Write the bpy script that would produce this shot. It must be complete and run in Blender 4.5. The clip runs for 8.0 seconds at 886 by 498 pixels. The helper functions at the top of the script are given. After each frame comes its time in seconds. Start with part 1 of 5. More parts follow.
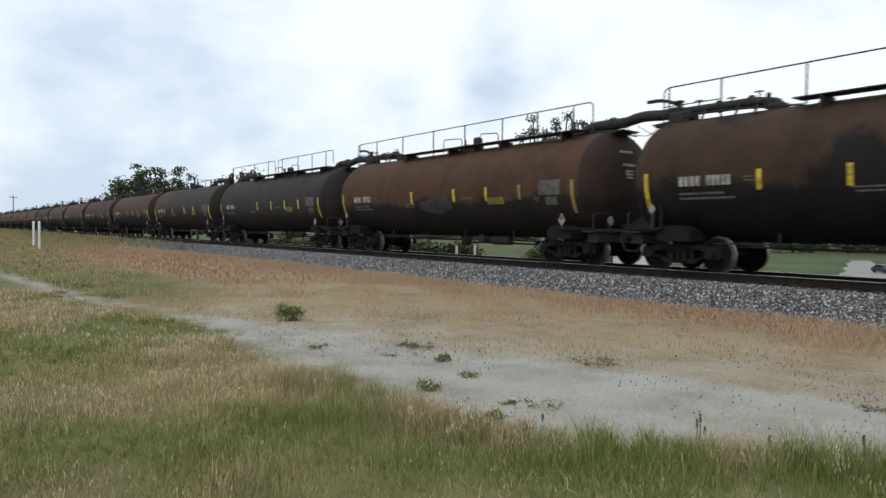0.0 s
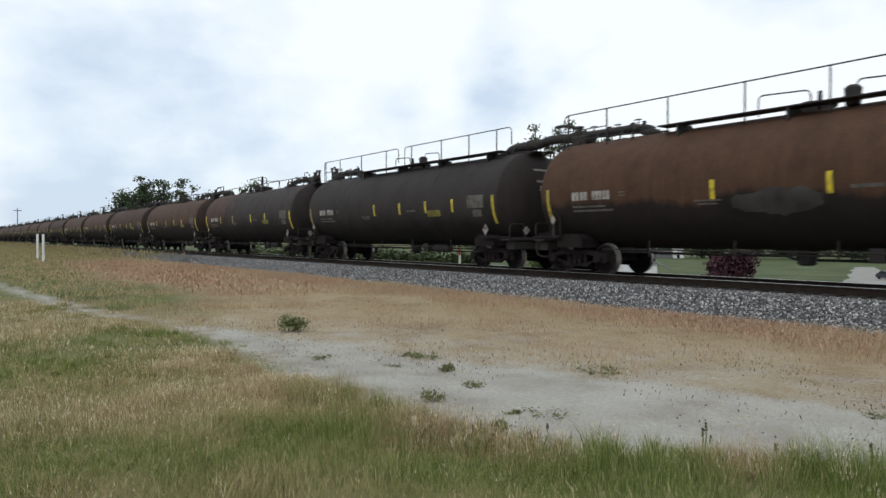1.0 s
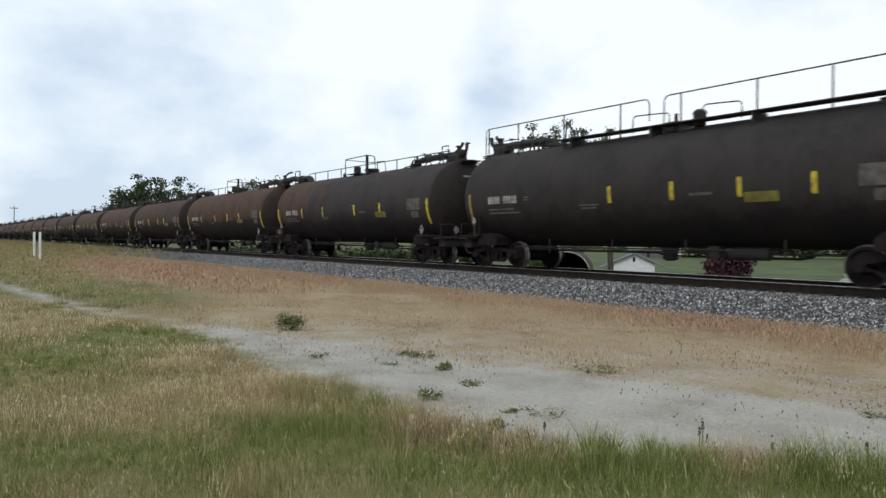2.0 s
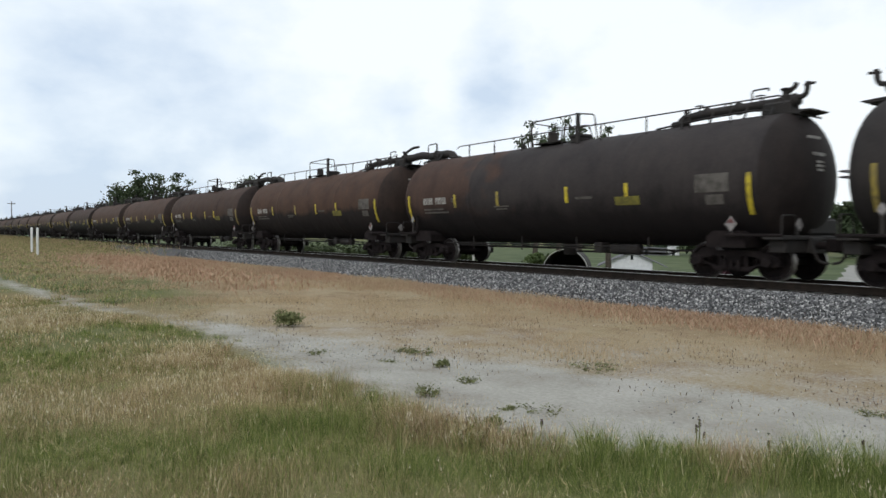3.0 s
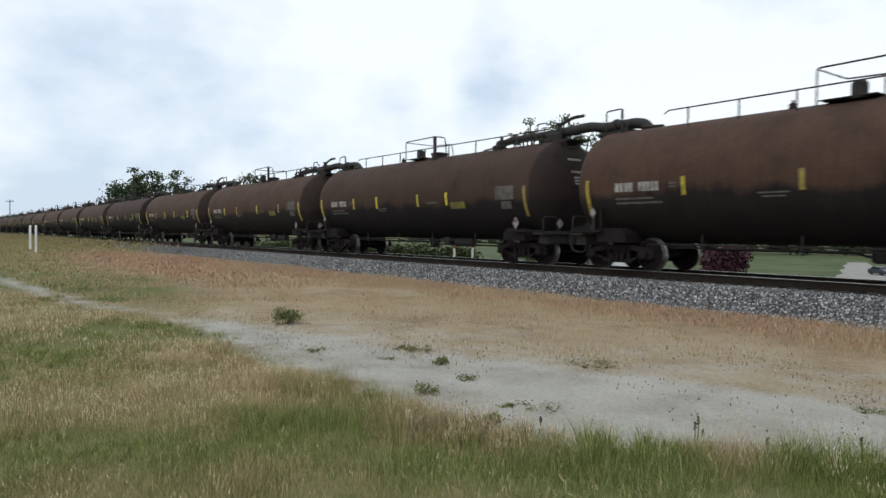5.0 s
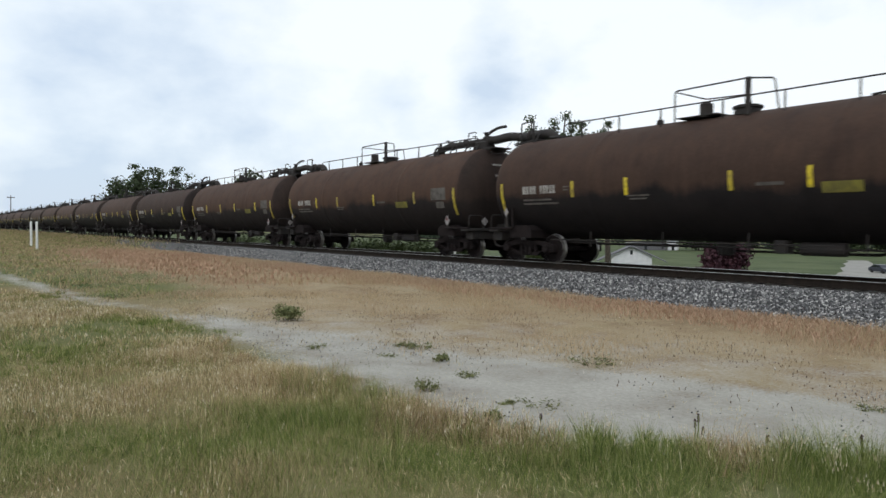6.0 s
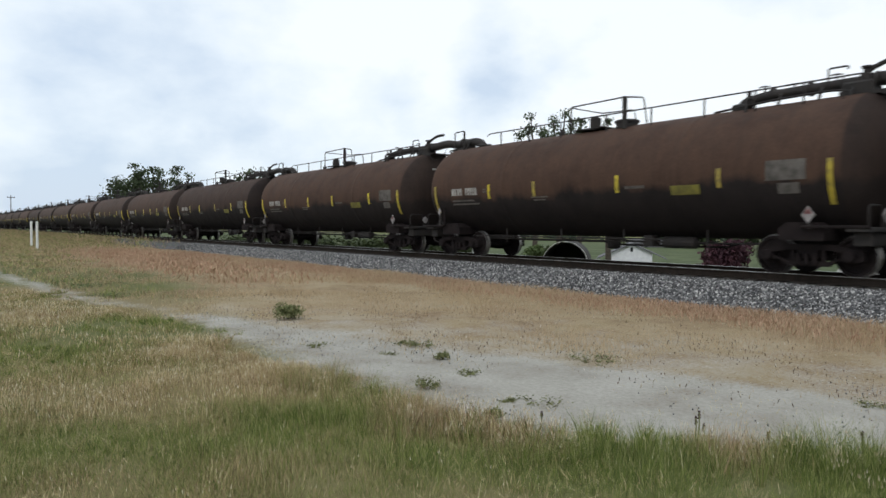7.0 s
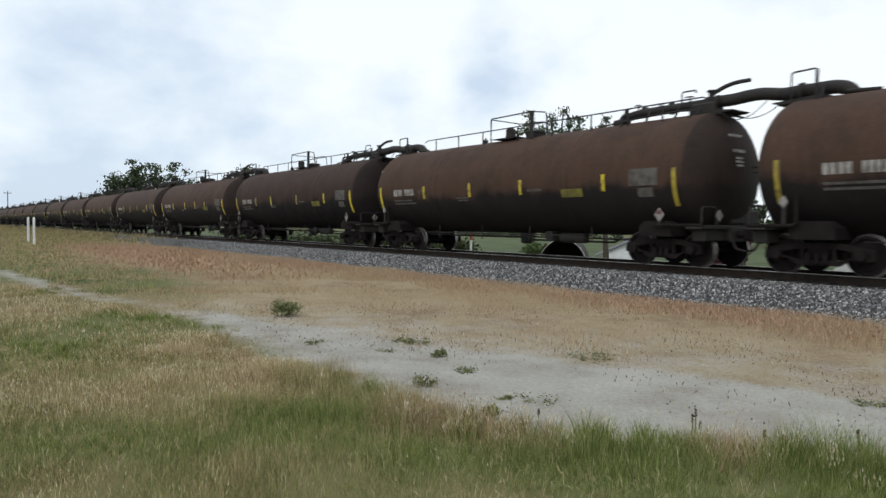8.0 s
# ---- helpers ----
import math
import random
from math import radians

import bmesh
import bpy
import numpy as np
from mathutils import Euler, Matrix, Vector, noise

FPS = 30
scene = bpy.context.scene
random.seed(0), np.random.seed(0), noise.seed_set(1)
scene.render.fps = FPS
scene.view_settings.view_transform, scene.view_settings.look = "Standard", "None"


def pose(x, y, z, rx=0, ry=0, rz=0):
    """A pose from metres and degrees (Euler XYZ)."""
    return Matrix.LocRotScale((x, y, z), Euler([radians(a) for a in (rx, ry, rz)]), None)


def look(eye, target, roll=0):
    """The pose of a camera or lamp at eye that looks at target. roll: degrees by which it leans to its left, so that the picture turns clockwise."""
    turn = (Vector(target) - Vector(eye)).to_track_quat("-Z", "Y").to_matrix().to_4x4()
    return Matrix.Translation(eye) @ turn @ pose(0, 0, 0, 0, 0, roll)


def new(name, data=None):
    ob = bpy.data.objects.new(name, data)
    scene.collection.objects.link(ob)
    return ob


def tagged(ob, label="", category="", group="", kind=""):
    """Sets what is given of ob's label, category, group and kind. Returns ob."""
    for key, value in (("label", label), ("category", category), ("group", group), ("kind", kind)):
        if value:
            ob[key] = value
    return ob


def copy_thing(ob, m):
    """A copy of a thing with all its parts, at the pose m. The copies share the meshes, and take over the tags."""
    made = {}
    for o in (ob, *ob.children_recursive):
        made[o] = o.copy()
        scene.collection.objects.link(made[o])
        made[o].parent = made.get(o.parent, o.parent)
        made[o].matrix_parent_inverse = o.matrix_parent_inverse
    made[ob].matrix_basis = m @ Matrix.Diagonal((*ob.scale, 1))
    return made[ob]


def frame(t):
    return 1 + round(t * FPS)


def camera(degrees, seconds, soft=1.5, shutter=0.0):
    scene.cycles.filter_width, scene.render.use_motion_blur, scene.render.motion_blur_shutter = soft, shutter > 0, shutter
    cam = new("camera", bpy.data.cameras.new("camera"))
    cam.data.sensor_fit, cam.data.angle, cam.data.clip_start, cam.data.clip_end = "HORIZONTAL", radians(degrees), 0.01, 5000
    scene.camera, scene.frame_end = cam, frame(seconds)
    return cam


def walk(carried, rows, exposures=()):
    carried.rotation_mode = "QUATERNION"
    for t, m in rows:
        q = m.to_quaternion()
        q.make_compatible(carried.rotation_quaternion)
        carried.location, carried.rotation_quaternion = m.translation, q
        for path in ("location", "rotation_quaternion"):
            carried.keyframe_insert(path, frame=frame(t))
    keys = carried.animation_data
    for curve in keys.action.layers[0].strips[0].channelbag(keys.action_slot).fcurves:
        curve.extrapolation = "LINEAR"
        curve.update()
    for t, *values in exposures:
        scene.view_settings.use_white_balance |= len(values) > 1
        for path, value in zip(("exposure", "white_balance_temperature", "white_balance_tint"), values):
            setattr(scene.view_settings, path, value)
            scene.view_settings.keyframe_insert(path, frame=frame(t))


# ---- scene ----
# The camera stands by the line, handheld, at 1.69 m over the grass. z = 0 is the top of the rails.
EYE = Vector((0, 0, 1.0))
FOCAL = 1235 / 1568
LENS = math.degrees(2 * math.atan(0.5 / FOCAL))
cam = camera(LENS, 8.0, soft=1.5, shutter=0.2)


def aim(turn, tilt, lean):
    """A camera row: turn from the track's line towards it, tilt below the horizon, lean to its left, in degrees."""
    a, b = radians(turn), radians(tilt)
    return look(EYE, EYE + Vector((-math.cos(a) * math.cos(b), math.sin(a) * math.cos(b), -math.sin(b))), lean)


walk(cam, [(0.0, aim(36.16, 1.69, 0.49)), (0.5, aim(36.01, 1.20, 0.30)), (1.0, aim(35.91, 0.89, 0.03)), (1.5, aim(36.02, 0.89, 0.04)),
           (2.2, aim(36.15, 1.06, 0.22)), (3.0, aim(36.27, 1.23, 0.38)), (3.5, aim(36.29, 1.08, 0.26)), (4.0, aim(36.30, 1.20, 0.15)),
           (4.5, aim(36.37, 1.31, 0.26)), (5.2, aim(36.34, 1.49, 0.37)), (6.0, aim(36.31, 1.68, 0.46)), (6.5, aim(36.29, 1.80, 0.24)),
           (7.0, aim(36.29, 1.84, 0.22)), (7.5, aim(36.37, 1.97, 0.27)), (8.0, aim(36.48, 2.05, 0.44))])

# ---- sky and sun ----
world = bpy.data.worlds.new("overcast_sky")
scene.world = world
world.use_nodes = True
wn, wl = world.node_tree.nodes, world.node_tree.links
wn.clear()
SUN_UP, SUN_ROUND = radians(55), radians(200)
sky = wn.new("ShaderNodeTexSky")
sky.sky_type, sky.sun_disc = "NISHITA", False
sky.sun_elevation, sky.sun_rotation = SUN_UP, SUN_ROUND
clear_bg = wn.new("ShaderNodeBackground")
clear_bg.inputs["Strength"].default_value = 0.12
wl.new(sky.outputs["Color"], clear_bg.inputs["Color"])
wtc = wn.new("ShaderNodeTexCoord")
wmap = wn.new("ShaderNodeMapping")
wmap.inputs["Scale"].default_value = (1.0, 1.0, 1.9)
wmap.inputs["Location"].default_value = (0.35, 0.1, 0.2)
wmap.inputs["Rotation"].default_value = (0, 0, radians(-8))
wl.new(wtc.outputs["Generated"], wmap.inputs["Vector"])
wno = wn.new("ShaderNodeTexNoise")
wno.inputs["Scale"].default_value, wno.inputs["Detail"].default_value = 3.2, 7
wno.inputs["Roughness"].default_value = 0.52
wl.new(wmap.outputs["Vector"], wno.inputs["Vector"])
# darker grey-blue undersides of clouds: direction, half width, depth
wwarp = wn.new("ShaderNodeTexNoise")
wwarp.inputs["Scale"].default_value, wwarp.inputs["Detail"].default_value = 5.0, 6
wl.new(wtc.outputs["Generated"], wwarp.inputs["Vector"])
wbend = wn.new("ShaderNodeVectorMath")
wbend.operation = "MULTIPLY_ADD"
wbend.inputs[1].default_value = (0.22, 0.22, 0.22)
wl.new(wwarp.outputs["Color"], wbend.inputs[0])
wl.new(wtc.outputs["Generated"], wbend.inputs[2])
wdark = wno.outputs["Fac"]
for az, up, half, deep in ((17.0, 12.5, 8.5, 0.17), (23.0, 15.0, 6.0, 0.10), (40.8, 12.0, 4.0, 0.24), (30.5, 11.5, 3.0, 0.14),
                           (3.0, 8.5, 6.0, 0.12), (61.0, 18.0, 4.0, 0.16), (6.5, 4.0, 5.0, 0.17), (17.0, 8.0, 5.0, 0.12)):
    d = Vector((-math.cos(radians(az)) * math.cos(radians(up)), math.sin(radians(az)) * math.cos(radians(up)), math.sin(radians(up)))) + Vector((0.11, 0.11, 0.11))
    far = wn.new("ShaderNodeVectorMath")
    far.operation = "DISTANCE"
    far.inputs[1].default_value = d
    wl.new(wbend.outputs[0], far.inputs[0])
    soft = wn.new("ShaderNodeMapRange")
    soft.interpolation_type = "SMOOTHSTEP"
    soft.inputs["From Min"].default_value, soft.inputs["From Max"].default_value = 0.0, radians(half) * 1.5
    soft.inputs["To Min"].default_value, soft.inputs["To Max"].default_value = -deep, 0.0
    wl.new(far.outputs["Value"], soft.inputs["Value"])
    summed = wn.new("ShaderNodeMath")
    wl.new(wdark, summed.inputs[0])
    wl.new(soft.outputs["Result"], summed.inputs[1])
    wdark = summed.outputs[0]
wramp = wn.new("ShaderNodeValToRGB")
for i, (p, c) in enumerate([(0.25, (0.60, 0.71, 0.85, 1)), (0.39, (0.80, 0.885, 0.965, 1)), (0.51, (0.95, 1.0, 1.03, 1))]):
    e = wramp.color_ramp.elements[i] if i < 2 else wramp.color_ramp.elements.new(p)
    e.position, e.color = p, c
wl.new(wdark, wramp.inputs["Fac"])
cloud_bg = wn.new("ShaderNodeBackground")
cloud_bg.inputs["Strength"].default_value = 1.1
wl.new(wramp.outputs["Color"], cloud_bg.inputs["Color"])
wmix = wn.new("ShaderNodeMixShader")
wmix.inputs[0].default_value = 0.88
wl.new(clear_bg.outputs[0], wmix.inputs[1])
wl.new(cloud_bg.outputs[0], wmix.inputs[2])
wout = wn.new("ShaderNodeOutputWorld")
wl.new(wmix.outputs[0], wout.inputs["Surface"])

sun = new("sun", bpy.data.lights.new("sun", "SUN"))
sun.data.energy, sun.data.angle, sun.data.color = 0.9, radians(20), (1.0, 0.96, 0.9)
sun.matrix_world = look((10, -25, 40), (-10, 8, 0))


# ---- materials ----
def graph(name, rough=0.8, metal=0.0, spec=0.3):
    m = bpy.data.materials.new(name)
    m.use_nodes = True
    b = m.node_tree.nodes["Principled BSDF"]
    b.inputs["Roughness"].default_value = rough
    b.inputs["Metallic"].default_value = metal
    b.inputs["Specular IOR Level"].default_value = spec
    return m, m.node_tree.nodes, m.node_tree.links, b


def noise_node(n, l, scale, detail=4.0, vec=None, rough=0.55):
    t = n.new("ShaderNodeTexNoise")
    t.inputs["Scale"].default_value, t.inputs["Detail"].default_value = scale, detail
    t.inputs["Roughness"].default_value = rough
    if vec is not None:
        l.new(vec, t.inputs["Vector"])
    return t.outputs["Fac"]


def ramp(n, l, fac, stops):
    r = n.new("ShaderNodeValToRGB")
    els = r.color_ramp.elements
    for i, (p, c) in enumerate(stops):
        e = els[i] if i < 2 else els.new(p)
        e.position, e.color = p, (*c, 1)
    l.new(fac, r.inputs["Fac"])
    return r.outputs["Color"]


def blend(n, l, fac, a, b, kind="MIX"):
    x = n.new("ShaderNodeMix")
    x.data_type, x.blend_type = "RGBA", kind
    for sock, v in ((x.inputs[0], fac), (x.inputs[6], a), (x.inputs[7], b)):
        if isinstance(v, (int, float)):
            sock.default_value = v
        elif isinstance(v, tuple):
            sock.default_value = (*v, 1)
        else:
            l.new(v, sock)
    return x.outputs[2]


def mathn(n, l, op, a, b=0.0, clamp=False):
    x = n.new("ShaderNodeMath")
    x.operation, x.use_clamp = op, clamp
    for sock, v in zip(x.inputs, (a, b)):
        if isinstance(v, (int, float)):
            sock.default_value = v
        else:
            l.new(v, sock)
    return x.outputs[0]


def bump(n, l, b, height, strength=0.3, dist=0.02):
    x = n.new("ShaderNodeBump")
    x.inputs["Strength"].default_value, x.inputs["Distance"].default_value = strength, dist
    l.new(height, x.inputs["Height"])
    l.new(x.outputs[0], b.inputs["Normal"])


def worn(name, base, dark, scale=3.0, rough=0.8, metal=0.0, spec=0.3, relief=0.2, dist=0.01):
    """A surface of one paint with stains and fine grain."""
    m, n, l, b = graph(name, rough, metal, spec)
    tc = n.new("ShaderNodeTexCoord").outputs["Object"]
    big = noise_node(n, l, scale, 5, tc)
    fine = noise_node(n, l, scale * 14, 3, tc)
    col = blend(n, l, ramp(n, l, big, [(0.35, (0, 0, 0)), (0.68, (1, 1, 1))]), base, dark)
    col = blend(n, l, 0.25, col, ramp(n, l, fine, [(0.3, (0.3, 0.3, 0.3)), (0.7, (1, 1, 1))]), "MULTIPLY")
    l.new(col, b.inputs["Base Color"])
    bump(n, l, b, fine, relief, dist)
    return m


def tank_paint(name, upper, lower, split, soft, patches=None, seed=0.0, rearward=0.0):
    """Grimy tank shell: faded coat above, darker tone below the split, with runs and dust."""
    m, n, l, b = graph(name, 0.75, 0.0, 0.13)
    tc = n.new("ShaderNodeTexCoord").outputs["Object"]
    mp = n.new("ShaderNodeMapping")
    mp.inputs["Location"].default_value = (seed, seed * 0.7, 0)
    l.new(tc, mp.inputs["Vector"])
    rnd = n.new("ShaderNodeObjectInfo").outputs["Random"]
    add = n.new("ShaderNodeVectorMath")
    add.operation = "ADD"
    sc = n.new("ShaderNodeVectorMath")
    sc.operation = "SCALE"
    sc.inputs[0].default_value = (37.0, 11.0, 0.0)
    l.new(rnd, sc.inputs["Scale"])
    l.new(mp.outputs[0], add.inputs[0])
    l.new(sc.outputs[0], add.inputs[1])
    vec = add.outputs[0]
    sep = n.new("ShaderNodeSeparateXYZ")
    l.new(tc, sep.inputs[0])
    wob = noise_node(n, l, 0.55, 4, vec)
    runs = n.new("ShaderNodeMapping")
    runs.inputs["Scale"].default_value = (3.0, 3.0, 0.25)
    l.new(vec, runs.inputs["Vector"])
    streak = noise_node(n, l, 1.6, 6, runs.outputs[0], 0.65)
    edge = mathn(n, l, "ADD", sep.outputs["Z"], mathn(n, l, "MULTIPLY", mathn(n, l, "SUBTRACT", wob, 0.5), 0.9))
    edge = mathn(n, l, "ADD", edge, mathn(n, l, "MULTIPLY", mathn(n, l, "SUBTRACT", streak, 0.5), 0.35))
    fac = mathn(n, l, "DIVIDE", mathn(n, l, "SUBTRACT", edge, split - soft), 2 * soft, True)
    if patches:
        big = mathn(n, l, "ADD", noise_node(n, l, 0.42, 4, vec), mathn(n, l, "MULTIPLY", sep.outputs["X"], -rearward))
        upper = blend(n, l, ramp(n, l, big, [(0.50 + 2 * rearward, (0, 0, 0)), (0.57 + 2 * rearward, (1, 1, 1))]), upper, patches)
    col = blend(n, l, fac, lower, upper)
    # leading head past the seam blended most of the way to near black
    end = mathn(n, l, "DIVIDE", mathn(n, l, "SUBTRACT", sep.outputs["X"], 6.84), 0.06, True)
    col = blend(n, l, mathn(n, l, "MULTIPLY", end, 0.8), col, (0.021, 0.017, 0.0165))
    col = blend(n, l, 0.45, col, ramp(n, l, streak, [(0.3, (0.5, 0.48, 0.47)), (0.7, (1.3, 1.24, 1.2))]), "MULTIPLY")
    col = blend(n, l, 1.0, col, ramp(n, l, rnd, [(0.0, (0.74, 0.74, 0.76)), (0.5, (1.0, 1.0, 1.0)), (1.0, (1.18, 1.12, 1.06))]), "MULTIPLY")
    blot = noise_node(n, l, 1.1, 6, vec, 0.62)
    col = blend(n, l, 0.7, col, ramp(n, l, blot, [(0.32, (0.62, 0.62, 0.66)), (0.5, (1.0, 1.0, 1.0)), (0.7, (1.22, 1.2, 1.16))]), "MULTIPLY")
    fine = noise_node(n, l, 18, 4, vec)
    col = blend(n, l, 0.3, col, ramp(n, l, fine, [(0.3, (0.5, 0.5, 0.5)), (0.7, (1.2, 1.2, 1.2))]), "MULTIPLY")
    l.new(col, b.inputs["Base Color"])
    l.new(ramp(n, l, streak, [(0.3, (0.62, 0.62, 0.62)), (0.7, (0.85, 0.85, 0.85))]), b.inputs["Roughness"])
    bump(n, l, b, fine, 0.15, 0.01)
    return m


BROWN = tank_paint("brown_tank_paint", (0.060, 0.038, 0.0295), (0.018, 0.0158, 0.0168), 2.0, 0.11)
# the black and half-brown shells turn darker below a soft split
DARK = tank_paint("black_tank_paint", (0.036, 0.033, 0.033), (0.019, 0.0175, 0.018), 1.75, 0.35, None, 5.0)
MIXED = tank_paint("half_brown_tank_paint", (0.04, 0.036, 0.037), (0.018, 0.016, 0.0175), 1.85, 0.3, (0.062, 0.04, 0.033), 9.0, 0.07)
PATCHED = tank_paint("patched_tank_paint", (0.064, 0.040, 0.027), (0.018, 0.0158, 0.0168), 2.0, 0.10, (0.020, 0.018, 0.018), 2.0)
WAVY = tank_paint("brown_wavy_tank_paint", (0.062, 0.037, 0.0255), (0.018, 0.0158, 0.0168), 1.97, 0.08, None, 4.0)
BLACK = worn("black_fittings", (0.024, 0.0225, 0.0225), (0.032, 0.027, 0.025), 4, 0.75)
GRIME = worn("brake_dust_iron", (0.0135, 0.011, 0.0115), (0.023, 0.018, 0.018), 5, 0.9, spec=0.1)
TREAD = worn("worn_wheel_steel", (0.30, 0.29, 0.28), (0.16, 0.15, 0.14), 8, 0.4, 0.9, 0.5)
RAILTOP = worn("polished_rail_steel", (0.55, 0.55, 0.55), (0.4, 0.4, 0.4), 6, 0.3, 0.95, 0.5)
RAILSIDE = worn("rusty_rail_steel", (0.03, 0.023, 0.019), (0.018, 0.015, 0.013), 6, 0.9, spec=0.1)
TIMBER = worn("creosoted_timber", (0.045, 0.038, 0.033), (0.025, 0.022, 0.02), 5, 0.95)


def strip_paint():
    """Yellow reflective strip, more or less grimed from piece to piece."""
    m, n, l, b = graph("yellow_reflective_strip", 0.5, 0, 0.4)
    rnd = n.new("ShaderNodeObjectInfo").outputs["Random"]
    tc = n.new("ShaderNodeTexCoord").outputs["Object"]
    base = ramp(n, l, rnd, [(0.0, (0.22, 0.17, 0.05)), (0.45, (0.42, 0.33, 0.03)), (1.0, (0.68, 0.54, 0.02))])
    col = blend(n, l, ramp(n, l, noise_node(n, l, 7, 4, tc), [(0.45, (0, 0, 0)), (0.75, (1, 1, 1))]), base, (0.10, 0.08, 0.04))
    l.new(col, b.inputs["Base Color"])
    return m


YELLOW = strip_paint()
OLIVE = worn("faded_yellow_panel", (0.20, 0.18, 0.035), (0.10, 0.09, 0.03), 4, 0.8)
CHALK = worn("faded_white_lettering", (0.40, 0.39, 0.37), (0.16, 0.15, 0.14), 5, 0.85)
DIMCHALK = worn("grimy_lettering", (0.13, 0.12, 0.11), (0.06, 0.055, 0.05), 5, 0.85)
PLACARD = worn("white_placard", (0.34, 0.32, 0.32), (0.16, 0.15, 0.15), 8, 0.7)
PATCH = worn("grey_overpaint", (0.075, 0.07, 0.068), (0.035, 0.032, 0.031), 1.6, 0.75)
REDMARK = worn("red_placard_mark", (0.20, 0.06, 0.06), (0.12, 0.05, 0.05), 8, 0.7)
WHITE = worn("white_post_paint", (0.80, 0.80, 0.80), (0.6, 0.6, 0.58), 4, 0.6)
RED = worn("red_post_paint", (0.32, 0.07, 0.05), (0.2, 0.05, 0.04), 5, 0.7)
SIDING = worn("white_siding", (0.75, 0.76, 0.78), (0.62, 0.63, 0.66), 1.5, 0.8)
SHINGLE = worn("grey_shingles", (0.15, 0.15, 0.16), (0.10, 0.10, 0.11), 3, 0.9)
GLASS = worn("dark_window_glass", (0.03, 0.035, 0.04), (0.02, 0.02, 0.025), 2, 0.1, 0.0, 0.5)
BARK = worn("grey_bark", (0.09, 0.075, 0.06), (0.05, 0.042, 0.035), 6, 0.95, relief=0.6)
CONCRETE = worn("weathered_concrete", (0.42, 0.41, 0.39), (0.28, 0.27, 0.26), 3, 0.9)
# near black: the shade inside the pipe is put into its colour
CULVERT = worn("shade_dark_pipe", (0.03, 0.027, 0.025), (0.02, 0.018, 0.017), 3, 0.8)
GRAVEL = worn("pale_gravel", (0.30, 0.295, 0.275), (0.23, 0.225, 0.205), 0.6, 0.95)
CARPAINT = worn("dark_blue_car_paint", (0.02, 0.025, 0.045), (0.015, 0.018, 0.03), 2, 0.35, 0.0, 0.5, 0.02)
POLEWOOD = worn("weathered_pole_wood", (0.12, 0.10, 0.085), (0.08, 0.07, 0.06), 3, 0.95)


def foliage(name, stops, rough=0.75, patch=None, patch_scale=0.5, low=0.44):
    """Leaves or blades: each piece its own shade, with drifts of another colour."""
    m, n, l, b = graph(name, rough, 0, 0.2)
    g = n.new("ShaderNodeNewGeometry")
    col = ramp(n, l, g.outputs["Random Per Island"], stops)
    if patch:
        tc = n.new("ShaderNodeTexCoord").outputs["Object"]
        f = ramp(n, l, noise_node(n, l, patch_scale, 4, tc, 0.6), [(low, (0, 0, 0)), (low + 0.14, (1, 1, 1))])
        col = blend(n, l, f, col, ramp(n, l, g.outputs["Random Per Island"], patch))
    l.new(col, b.inputs["Base Color"])
    return m


LEAF = foliage("oak_leaves", [(0.0, (0.032, 0.048, 0.024)), (1.0, (0.08, 0.105, 0.055))])
BANKLEAF = foliage("bank_leaves", [(0.0, (0.022, 0.034, 0.013)), (1.0, (0.06, 0.078, 0.032))])
FARLEAF = foliage("far_leaves", [(0.0, (0.03, 0.05, 0.03)), (1.0, (0.06, 0.085, 0.055))])
PLUM = foliage("plum_leaves", [(0.0, (0.03, 0.012, 0.018)), (1.0, (0.07, 0.03, 0.04))])
HEDGE = foliage("hedge_leaves", [(0.0, (0.045, 0.075, 0.025)), (1.0, (0.14, 0.19, 0.075))])
SHRUB = foliage("shrub_leaves", [(0.0, (0.075, 0.09, 0.036)), (1.0, (0.20, 0.21, 0.095))])
GREENS = [(0.0, (0.03, 0.045, 0.013)), (0.2, (0.075, 0.115, 0.027)), (0.5, (0.15, 0.20, 0.043)), (0.8, (0.25, 0.29, 0.085)), (1.0, (0.46, 0.44, 0.23))]
STRAWS = [(0.0, (0.07, 0.045, 0.03)), (0.15, (0.19, 0.125, 0.075)), (0.4, (0.37, 0.255, 0.155)), (0.8, (0.60, 0.455, 0.30)), (1.0, (0.24, 0.25, 0.09))]


def meadow_mat(name):
    """Meadow blades: green in some drifts, straw in others, blade by blade."""
    m, n, l, b = graph(name, 0.8, 0, 0.2)
    rnd = n.new("ShaderNodeNewGeometry").outputs["Random Per Island"]
    at = n.new("ShaderNodeAttribute")
    at.attribute_name = "straw"
    hop = mathn(n, l, "FRACT", mathn(n, l, "MULTIPLY", rnd, 57.3))
    f = mathn(n, l, "ADD", at.outputs["Fac"], mathn(n, l, "MULTIPLY", mathn(n, l, "SUBTRACT", hop, 0.5), 0.75))
    f = ramp(n, l, f, [(0.38, (0, 0, 0)), (0.62, (1, 1, 1))])
    l.new(blend(n, l, f, ramp(n, l, rnd, GREENS), ramp(n, l, rnd, STRAWS)), b.inputs["Base Color"])
    return m


